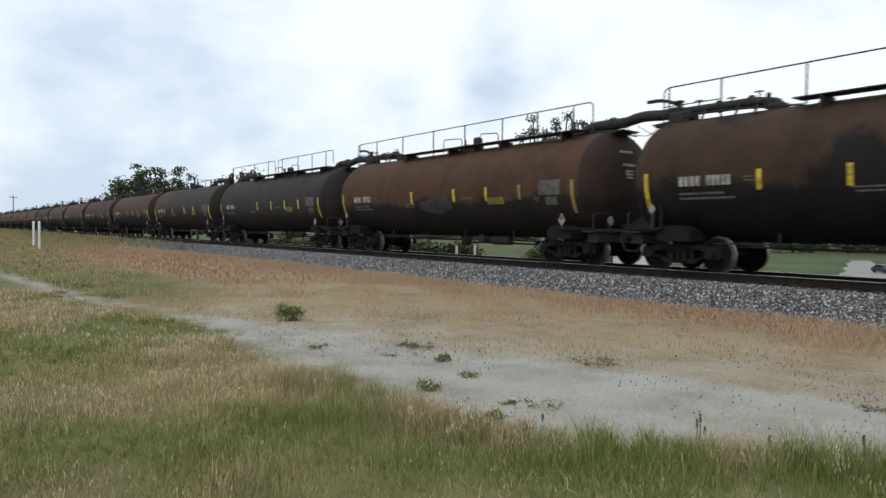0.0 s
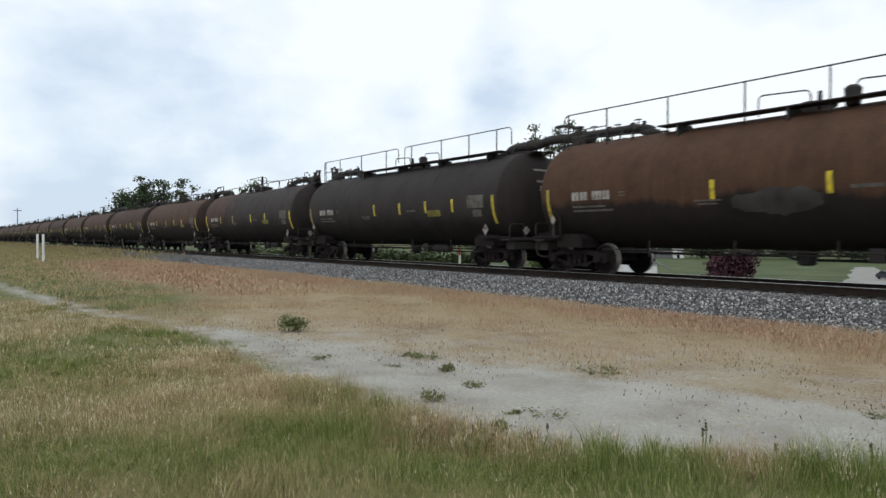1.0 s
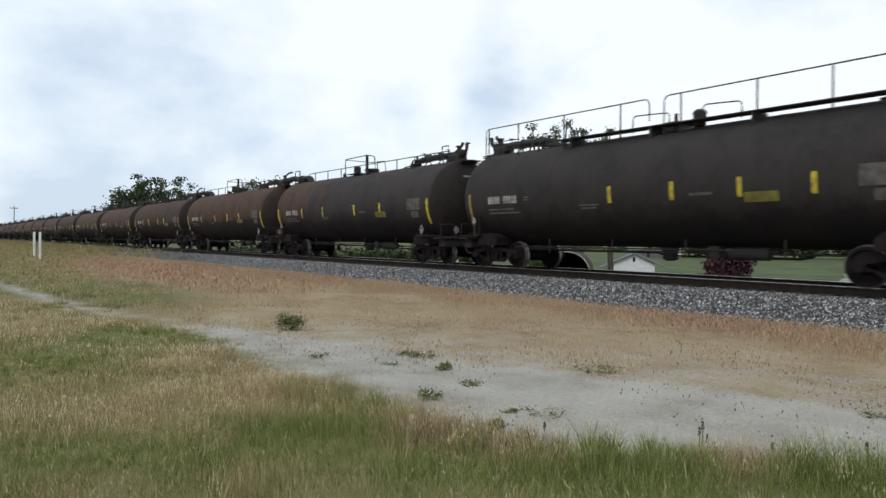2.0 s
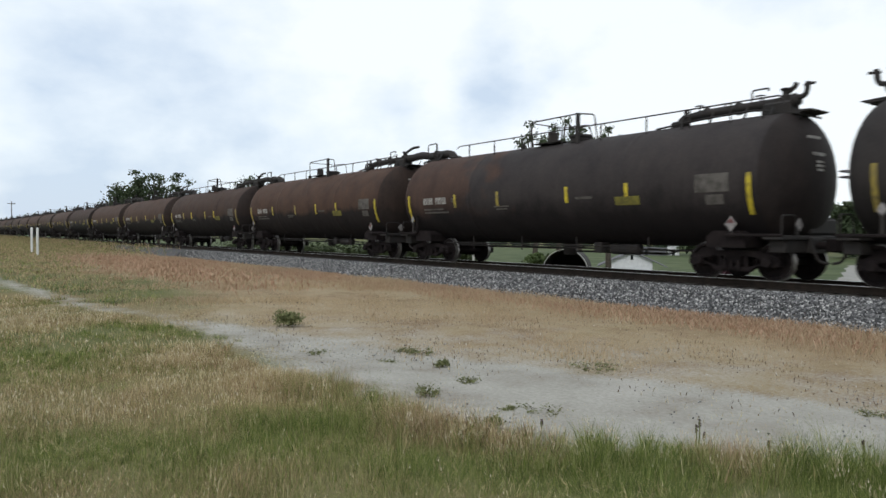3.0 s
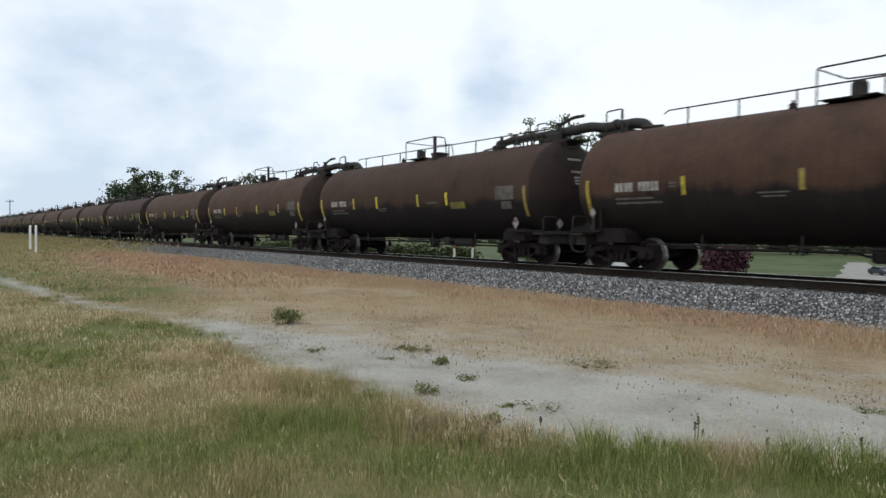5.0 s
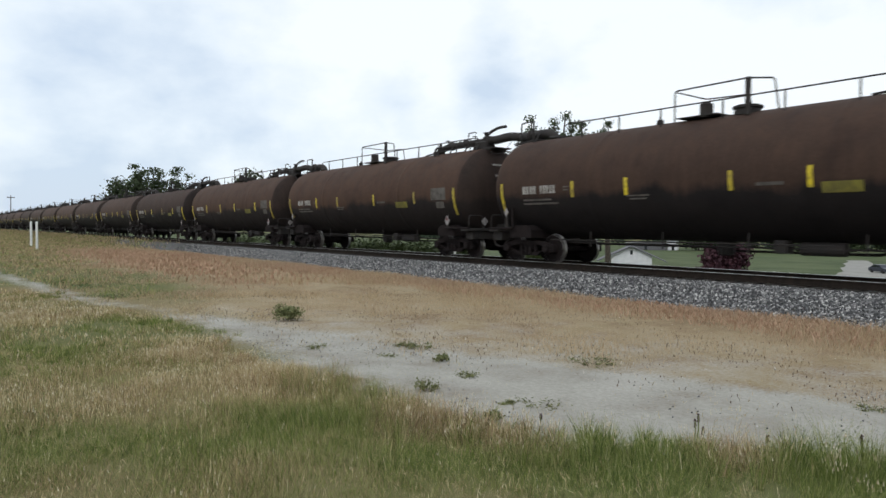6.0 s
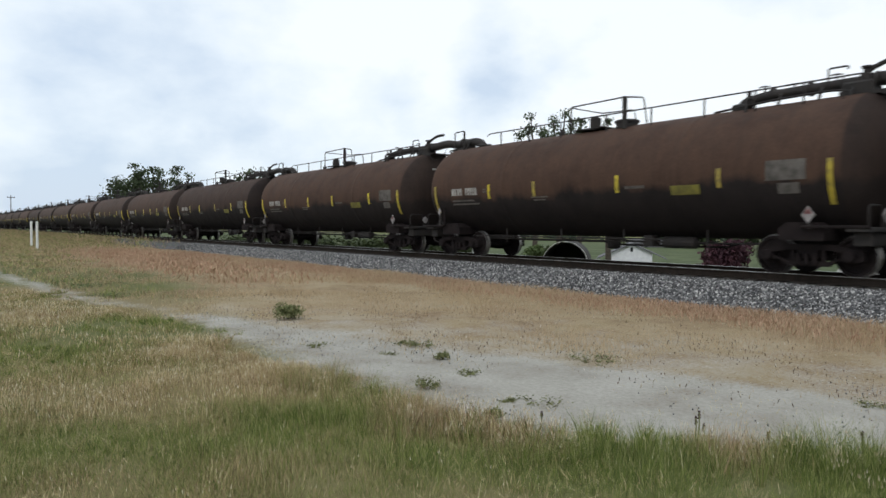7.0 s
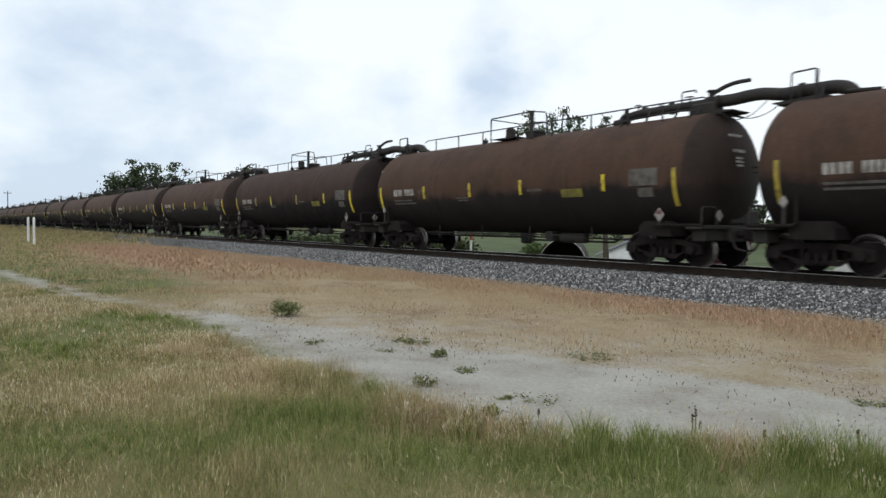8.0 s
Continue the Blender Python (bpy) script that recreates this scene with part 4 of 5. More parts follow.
OAK = "dark green oak tree with a ragged open crown"
tree("oak_tree", -140.4, 29.1, 11.5, 4.0, "low dense dark green oak tree", 4, leaves=3400, size=0.26, clumps=16, clump=0.2)
tree("oak_tree", -137.4, 31.2, 13.8, 2.7, OAK, 1, leaves=2600, size=0.25, clumps=16, clump=0.12)
tree("oak_tree", -135.4, 33.9, 13.6, 2.9, OAK, 2, leaves=2300, size=0.25, clumps=16, clump=0.12)
tree("oak_tree", -132.9, 37.0, 14.2, 2.8, OAK, 3, leaves=1700, size=0.25, clumps=14, clump=0.10)
tree("oak_tree", -131.4, 39.7, 11.6, 3.2, OAK, 9, leaves=2600, size=0.25, clumps=14, clump=0.15)
tree("oak_tree", -106.3, 40.2, 13.4, 3.4, OAK, 5, leaves=2600, size=0.22, clumps=14, clump=0.13)
BARE = "thinly leaved tree with dark bare branches"
tree("thin_tree", -58.2, 55.7, 19.3, 2.4, BARE, 6, leaves=2300, size=0.15, clear=0.7, clumps=13, clump=0.055)
tree("thin_tree", -56.5, 58.1, 19.7, 2.4, BARE, 7, leaves=2700, size=0.15, clear=0.7, clumps=14, clump=0.055)
tree("thin_tree", -55.1, 59.8, 19.8, 2.4, BARE, 8, leaves=2700, size=0.15, clear=0.7, clumps=14, clump=0.055)
tree("thin_tree", -53.2, 62.4, 19.2, 2.3, BARE, 10, leaves=2000, size=0.15, clear=0.7, clumps=11, clump=0.05)

FIELD_TREE = "dense dark green tree beyond the low field"
for x, y, h, seed in ((-138, 208, 15.5, 41), (-126, 214, 17.0, 42), (-114, 222, 16.0, 43), (-101, 230, 17.5, 44), (-88, 234, 18.0, 45), (-74, 238, 18.5, 46)):
    tree("field_tree", x, y, h, 8.0, FIELD_TREE, seed, leaves=3400, size=0.75, clear=0.12, clumps=20, clump=0.2)


def shrub(name, x, y, w, h, label, seed, leaf=SHRUB, leaves=900, size=0.08, z=None):
    r = random.Random(seed)
    ob = new(name)
    ob.location = (x, y, (float(ground_height(np.array(x), np.array(y))) - 0.03) if z is None else z)
    tagged(ob, label, "shrub")
    bm = bmesh.new()
    cent = []
    for k in range(9):
        a = k * 2.4
        tip = Vector((math.cos(a) * w * 0.4 * r.random(), math.sin(a) * w * 0.4 * r.random(), h * r.uniform(0.35, 0.85)))
        rod(bm, [(0, 0, 0), tip * 0.5, tip], 0.012 * max(0.12, h), 5)
        cent.append(tip)
    part("branching", bm, BARK, ob)
    v, f = leaf_cloud(cent, [w * 0.22, w * 0.3, h * 0.3], leaves, size, seed)
    v[:, 2] = np.clip(v[:, 2], 0.0, None)
    v[:, 2] *= np.minimum(1.0, 1.15 * h / max(v[:, 2].max(), 0.01))
    tagged(mesh_from("leaves", v, f, 4, leaf, ob), kind="stuff")
    return ob


GREY_SHRUB = "low leafy green shrub on the bank"
shrub("shrub", -33.7, 54.8, 4.4, 5.3, "dark purple-leaved plum shrub in the low field", 21, PLUM, 5200, 0.2)
shrub("shrub", -37.2, 57.3, 3.0, 3.4, "dark purple-leaved plum shrub in the low field", 22, PLUM, 2200, 0.2)
shrub("shrub", -23.6, 22.6, 1.0, 0.85, "bright green weed shrub behind the track", 27, HEDGE, 900, 0.07)
for i, (x, y, w, h) in enumerate(((-31, 23.5, 3.2, 0.95), (-36, 24, 4.0, 1.1), (-43, 25, 5.0, 1.2), (-52, 26, 6.0, 1.3), (-63, 27, 6.0, 1.4), (-76, 28, 8.0, 1.5), (-24.5, 24.5, 2.6, 0.9))):
    shrub("shrub", x, y, w, h, GREY_SHRUB, 130 + i, BANKLEAF, 2200, 0.12)


def house(x, y, w, depth, wall_h, roof_h, turn):
    """A small gabled house with the white gable towards the line."""
    ob = new("house")
    ob.matrix_basis = pose(x, y, float(ground_height(np.array(x), np.array(y))), 0, 0, turn)
    tagged(ob, "small white gabled house with a grey shingle roof", "house")
    bm = bmesh.new()
    prism(bm, [(-w / 2, 0), (w / 2, 0), (w / 2, wall_h), (0, wall_h + roof_h * 0.66), (-w / 2, wall_h)], 0, depth)
    part("wall", bm, SIDING, ob)
    for s in (-1, 1):
        bm = bmesh.new()
        e, p = Vector((s * w * 0.86, 0, wall_h - roof_h * 0.55)), Vector((0, 0, wall_h + roof_h * 0.72))
        up = Vector((0, 0, 0.14))
        q = [v + o for v in (e, p, p + up, e + up) for o in (Vector((0, -0.5, 0)), Vector((0, depth + 0.5, 0)))]
        vs = [bm.verts.new(v) for v in q]
        for f in ((0, 1, 3, 2), (2, 3, 5, 4), (4, 5, 7, 6), (6, 7, 1, 0), (0, 2, 4, 6), (1, 7, 5, 3)):
            bm.faces.new([vs[k] for k in f])
        bmesh.ops.recalc_face_normals(bm, faces=bm.faces[:])
        part("roof", bm, SHINGLE, ob)
    bm = bmesh.new()
    box(bm, -0.2, 0.2, -0.05, -0.004, wall_h + 0.15, wall_h + 0.85)
    part("vent", bm, GLASS, ob, "dark gable vent")
    return ob


house(-70.8, 88.8, 6.2, 9.0, 2.7, 1.9, 40)


def shed(x, y, w, d, h, label, material, turn=0.0):
    ob = new("shed")
    ob.matrix_basis = pose(x, y, float(ground_height(np.array(x), np.array(y))), 0, 0, turn)
    tagged(ob, label, "shed")
    bm = bmesh.new()
    box(bm, -w / 2, w / 2, -d / 2, d / 2, 0, h, 0.03)
    part("wall", bm, material, ob)
    bm = bmesh.new()
    prism(bm, [(-w / 2 - 0.2, h), (w / 2 + 0.2, h), (w / 2 + 0.2, h + 0.08), (0, h + 0.4), (-w / 2 - 0.2, h + 0.08)], -d / 2 - 0.2, d / 2 + 0.2)
    part("roof", bm, SHINGLE, ob)
    bm = bmesh.new()
    box(bm, -0.45, 0.45, -d / 2 - 0.04, -d / 2 - 0.004, 0.05, 2.05)
    part("door", bm, GLASS, ob)
    return ob


shed(-144.5, 202.7, 3.6, 4.0, 3.2, "tall narrow white shed", SIDING, 40)
shed(-150.5, 196.0, 13.0, 8.0, 2.3, "long low grey farm shed", SHINGLE, 40)


def lane():
    """A pale gravel lane across the low field."""
    z = GROUND_Z - 5.0
    bm = bmesh.new()
    near_l, near_r, far_l, far_r = [Vector((x, y, z)) for x, y in ((-45.34, 100.29), (-39.88, 108.33), (-74.89, 171.6), (-72.23, 175.73))]
    rows = []
    for k in range(13):
        t = k / 12
        a, b = near_l.lerp(far_l, t), near_r.lerp(far_r, t)
        a.x += 0.5 * math.sin(k * 1.9)
        rows.append([bm.verts.new(a.lerp(b, j / 4) + Vector((0, 0, 0.012 if j in (0, 4) else 0.05))) for j in range(5)])
    for p, q in zip(rows, rows[1:]):
        for j in range(4):
            bm.faces.new((p[j], p[j + 1], q[j + 1], q[j]))
    tagged(part("lane", bm, GRAVEL), "pale grey gravel lane in the low field", "road", kind="structure")


lane()


def parked_car(x, y, turn):
    """A dark saloon beside the lane."""
    ob = new("parked_car")
    ob.matrix_basis = pose(x, y, GROUND_Z - 5.0, 0, 0, turn)
    tagged(ob, "dark blue parked car on the gravel lane", "car")
    bm = bmesh.new()
    prism(bm, [(-2.2, 0.28), (2.2, 0.28), (2.25, 0.6), (2.1, 0.82), (1.1, 0.92), (0.5, 1.38), (-1.0, 1.42), (-1.7, 1.0), (-2.2, 0.9), (-2.28, 0.55)], -0.88, 0.88)
    bmesh.ops.bevel(bm, geom=bm.edges[:], offset=0.05, segments=1, affect="EDGES")
    part("body", bm, CARPAINT, ob)
    for s in (-1, 1):
        bm = bmesh.new()
        y0, y1 = sorted((s * 0.884, s * 0.9))
        prism(bm, [(-1.45, 0.98), (0.85, 0.98), (0.42, 1.32), (-0.95, 1.35)], y0, y1)
        part("side_window", bm, GLASS, ob)
        for wx in (-1.38, 1.38):
            bm = bmesh.new()
            lathe(bm, [(s * 0.7, 0.2), (s * 0.7, 0.31), (s * 0.91, 0.31), (s * 0.92, 0.22), (s * 0.9, 0.1)], "Y", 18, (wx, 0, 0.31))
            part("wheel", bm, BLACK, ob)
        bm = bmesh.new()
        box(bm, 2.18, 2.27, s * 0.65 - 0.16, s * 0.65 + 0.16, 0.58, 0.72, 0.02)
        part("headlight", bm, WHITE, ob, "pale headlight glass")


parked_car(-49.03, 124.72, -35)


def marker_post(x, y, h, label, red=0.0, r=0.055):
    """A round marker post with a domed cap, red at the top where it is so painted."""
    ob = new("marker_post")
    ob.location = (x, y, float(ground_height(np.array(x), np.array(y))) - 0.05)
    tagged(ob, label, "marker post")
    bm = bmesh.new()
    lathe(bm, [(0, r), (h - red, r)], "Z", 12)
    part("post", bm, WHITE, ob)
    bm = bmesh.new()
    lathe(bm, [(h - red, r * 1.06), (h - 0.05, r * 1.06), (h - 0.01, r * 0.7), (h, r * 0.2)], "Z", 12)
    part("cap", bm, RED if red > 0.2 else WHITE, ob)
    return ob


marker_post(-26.8, 20.4, 1.28, "white marker post with a faded red top", 0.36)
marker_post(-25.4, 20.4, 1.35, "white marker post with a faded red top", 0.36)
marker_post(-65.5, 6.6, 2.05, "plain white marker post in the grass", 0.1, 0.09)
marker_post(-56.1, 6.0, 2.0, "plain white marker post in the grass", 0.1, 0.08)
marker_post(-31.6, 58.8, 3.2, "pale bare post in the low field", 0.05, 0.10)


def culvert():
    """A large pipe on the bank beyond the rails, its open mouth towards them."""
    ob = new("culvert_pipe")
    ob.matrix_basis = pose(-20.9, 21.8, -0.58, 0, 0, 38)
    tagged(ob, "large dark pipe lying with a bright rim at its mouth", "pipe")
    bm = bmesh.new()
    n = 36
    rings = []
    for y, r in ((0.02, 0.93), (0.02, 0.95), (2.6, 0.95), (2.6, 0.89), (0.02, 0.89)):
        rings.append([bm.verts.new((r * math.cos(2 * math.pi * k / n), y, r * math.sin(2 * math.pi * k / n))) for k in range(n)])
    for q, t in zip(rings, rings[1:]):
        for k in range(n):
            bm.faces.new((q[k], q[(k + 1) % n], t[(k + 1) % n], t[k]))
    bmesh.ops.recalc_face_normals(bm, faces=bm.faces[:])
    part("barrel", bm, CULVERT, ob, smooth=False)
    bm = bmesh.new()
    rings = []
    for y, r in ((-0.02, 0.947), (-0.02, 0.965), (0.04, 0.965), (0.04, 0.947), (-0.02, 0.947)):
        rings.append([bm.verts.new((r * math.cos(2 * math.pi * k / n), y, r * math.sin(2 * math.pi * k / n))) for k in range(n)])
    for q, t in zip(rings, rings[1:]):
        for k in range(n):
            bm.faces.new((q[k], q[(k + 1) % n], t[(k + 1) % n], t[k]))
    bmesh.ops.recalc_face_normals(bm, faces=bm.faces[:])
    part("rim", bm, WHITE, ob, "bright metal rim")
    # added plate closing the barrel, its dark colour standing for shade within
    bm = bmesh.new()
    lathe(bm, [(2.45, 0.9), (2.55, 0.9)], "Y", n)
    part("back_plate", bm, CULVERT, ob)


culvert()


def utility_pole(x, y, h):
    ob = new("utility_pole")
    ob.location = (x, y, GROUND_Z - 0.1)
    tagged(ob, "far wooden utility pole with a crossarm", "utility pole")
    bm = bmesh.new()
    lathe(bm, [(0, 0.22), (h, 0.15)], "Z", 10)
    part("pole", bm, POLEWOOD, ob)
    bm = bmesh.new()
    box(bm, -0.1, 0.1, -1.4, 1.4, h - 1.0, h - 0.75, 0.02)
    part("crossarm", bm, POLEWOOD, ob)
    for y2 in (-1.2, 0.0, 1.2):
        bm = bmesh.new()
        lathe(bm, [(h - 0.75, 0.07), (h - 0.55, 0.09), (h - 0.45, 0.04)], "Z", 8, (0, y2, 0))
        part("insulator", bm, CONCRETE, ob)


utility_pole(-325.5, 25.9, 13.6)

# low plants on the path
WEED = "small grey-green weed tuft on the sandy path"
for i, (x, y, w, h) in enumerate(((-9.0, 4.37, 0.30, 0.05), (-8.46, 5.54, 0.24, 0.05), (-8.2, 5.62, 0.3, 0.07), (-7.2, 5.28, 0.14, 0.07), (-6.22, 4.94, 0.26, 0.06),
                                  (-7.46, 4.29, 0.5, 0.035), (-5.91, 4.14, 0.26, 0.10), (-4.79, 4.71, 0.44, 0.06), (-4.75, 4.07, 0.16, 0.06), (-2.91, 7.25, 0.3, 0.05), (-5.05, 4.5, 0.12, 0.04), (-7.86, 4.9, 0.2, 0.03))):
    tagged(shrub("weed_tuft", x, y, w * 1.5, h * 1.5, WEED, 300 + i, SHRUB, 420, 0.014), category="weed")
shrub("shrub", -11.92, 5.27, 0.62, 0.30, "small dark green shrub on the sandy path", 320, SHRUB, 1500, 0.022)
shrub("shrub", -5.98, 6.74, 0.9, 0.12, "flat olive green tuft in the dry grass", 321, SHRUB, 900, 0.014)
shrub("shrub", -21.3, 3.35, 2.2, 0.14, "low dark green bush beside the path", 322, HEDGE, 2600, 0.035)
shrub("shrub", -18.5, 3.55, 1.6, 0.08, "low dark green bush beside the path", 323, HEDGE, 2000, 0.03)


def dark_stalk(x, y, h):
    ob = new("seed_stalk")
    ob.location = (x, y, GROUND_Z - 0.02)
    tagged(ob, "tall dark weed stalk with a seed head", "weed")
    bm = bmesh.new()
    rod(bm, [(0, 0, 0), (0.01, 0.01, h * 0.6), (0.0, 0.02, h)], 0.005, 5)
    part("stem", bm, SHRUB, ob)
    v, f = leaf_cloud([(0, 0.02, h), (0, 0.02, h * 0.9), (0, 0.02, h * 0.82)], [0.012, 0.009], 60, 0.008, int(x * -100), 1.6)
    tagged(mesh_from("seed_head", v, f, 4, PLUM, ob), kind="stuff")


for x, y, h in ((-3.18, 4.81, 0.27), (-2.22, 5.36, 0.24), (-3.24, 4.86, 0.2), (-3.12, 4.78, 0.18), (-2.75, 5.05, 0.16), (-4.15, 4.05, 0.17)):
    dark_stalk(x, y, h)


# far woods along the horizon
def far_woods():
    r = np.random.default_rng(11)
    n = 160
    x = r.uniform(-760, -640, n)
    y = r.uniform(30, 190, n)
    c = np.stack([x, y, r.uniform(0.0, 7.5, n) * (1.25 - 0.5 * np.sin(y * 0.08) ** 2)], 1)
    v, f = leaf_cloud(c, [4, 5, 6, 7], 14000, 1.0, 12)
    tagged(mesh_from("far_woods", v, f, 4, FARLEAF), "hazy dark green far woods on the horizon", "woods", kind="stuff")
    x = r.uniform(-420, 60, n * 2)
    y = r.uniform(255, 310, n * 2)
    c = np.stack([x, y, r.uniform(-5.5, 0.0, n * 2)], 1)
    v, f = leaf_cloud(c, [2.5, 3.5, 4], 20000, 0.7, 13)
    v[:, 2] = np.minimum(v[:, 2], 2.5)
    tagged(mesh_from("hedge_row", v, f, 4, FARLEAF), "dark green hedgerow across the low field", "hedge", kind="stuff")


far_woods()


# ---- grass ----
def lumps(x, y, s, seed=0.0):
    """Smooth drifts between 0 and 1."""
    return 0.5 + 0.25 * (np.sin(x * s + 1.3 * np.sin(y * s * 0.7 + seed)) + np.sin(y * s * 1.3 + 1.7 * np.sin(x * s * 0.6 + seed * 2)))


def drift(x, y):
    """How far the meadow has dried, from green to straw: broad drifts that the field has."""
    v = 0.43 + 0.30 * (lumps(x, y, 1.1, 3) - 0.5) + 0.34 * (lumps(x, y, 3.7, 5) - 0.5) + 0.16 * np.clip((-x - 9) / 6, 0, 1) - 0.12 * np.clip((6.0 - np.hypot(x, y)) / 1.5, 0, 1)
    for cx, cy, r, a in ((-7.4, 2.7, 0.9, 0.5), (-7.3, 1.1, 0.8, 0.4), (-8.3, 3.8, 0.8, 0.4), (-9.6, 2.7, 1.0, 0.4), (-3.0, 4.9, 0.35, 0.45), (-4.1, 3.6, 0.35, 0.35),
                         (-16.5, 1.5, 3.0, 0.3), (-4.7, 3.5, 0.45, 0.4), (-2.75, 4.75, 0.25, 0.35), (-10.0, 1.2, 1.1, -0.65), (-8.1, 1.65, 0.35, -0.6), (-12.6, 2.6, 1.0, -0.6), (-5.2, 2.4, 0.5, -0.35), (-4.1, 2.8, 0.5, -0.35),
                         (-3.2, 4.2, 0.4, -0.6), (-6.0, 0.6, 0.7, -0.35), (-3.2, 3.5, 0.5, -0.35), (-2.4, 4.9, 0.4, -0.4), (-11.2, 3.6, 0.6, -0.45), (-5.2, 1.3, 0.5, -0.2), (-18.5, 2.6, 2.5, -0.4)):
        v = v + a * np.exp(-((x - cx) ** 2 + (y - cy) ** 2) / (r * r))
    return v


def blades(name, x, y, z, height, width, lean, material, label, seed, head=False, ang=None):
    """Single bent blades, three faces each, rooted at x, y, z."""
    r = np.random.default_rng(seed)
    n = len(x)
    ang = r.uniform(0, 2 * np.pi, n) if ang is None else ang
    d = np.stack([np.cos(ang), np.sin(ang), np.zeros(n)], 1)
    face = r.uniform(0, 2 * np.pi, n)
    w = np.stack([np.cos(face), np.sin(face), np.zeros(n)], 1) * width[:, None] / 2
    h = height[:, None]
    ln = (lean * r.uniform(0.3, 1.0, n))[:, None] * h
    base = np.stack([x, y, z], 1)
    up = np.array([[0, 0, 1.0]])
    mid = base + up * h * 0.55 + d * ln * 0.35
    tip = base + up * h + d * ln
    k = 1.9 if head else 0.8
    v = np.stack([base - w * (0.6 if head else 1), base + w * (0.6 if head else 1), mid + w * k * 0.5, tip, mid - w * k * 0.5], 1)
    if head:
        neck = base + up * h * 0.84 + d * ln * 0.72
        v = np.stack([base - w * 0.2, base + w * 0.2, neck + w * 1.4, tip, neck - w * 1.4], 1)
    i = (np.arange(n) * 5)[:, None]
    f = np.concatenate([i + 0, i + 1, i + 2, i + 0, i + 2, i + 4, i + 4, i + 2, i + 3], 1).ravel()
    ob = mesh_from(name, v.reshape(-1, 3), f, 3, material)
    if material == GRASS:
        a = ob.data.attributes.new("straw", "FLOAT", "POINT")
        a.data.foreach_set("value", np.repeat(drift(x, y), 5).astype(np.float32))
    return tagged(ob, label, "grass", kind="stuff")


def scatter(seed, n, x0, x1, y0, y1, keep):
    r = np.random.default_rng(seed)
    x, y = r.uniform(x0, x1, n), r.uniform(y0, y1, n)
    k = keep(x, y, r.random(n))
    return x[k], y[k], ground_height(x[k], y[k]) - 0.03, r


def in_front(x, y, near, far):
    """A ring sector of the field, from the standpoint along the line."""
    d = np.hypot(x, y)
    a = np.degrees(np.arctan2(y, -x))
    return (d > near) & (d < far) & (a > -4) & (a < 76)


def meadow(a, b, u, near, far):
    edge = path_near(a) - 0.05 + 0.7 * (lumps(a, b, 2.1) - 0.5) + 0.4 * (lumps(a, b, 6.3, 1) - 0.5) + 0.5 * (u - 0.7)
    return in_front(a, b, near, far) & (b < edge)


def tallness(x, y):
    """How tall the meadow stands: uneven tussocks, taller along the path's near edge."""
    rim = np.exp(-((path_near(x) - y - 0.35) / 0.4) ** 2) * np.clip((x + 8) / 3, 0, 1)
    return 0.035 + 0.05 * lumps(x, y, 0.9, 1) + 0.09 * lumps(x, y, 4.1, 2) ** 2 + 0.03 * lumps(x, y, 9.5, 4) ** 2 + 0.22 * rim * lumps(x, y, 5.0, 3)


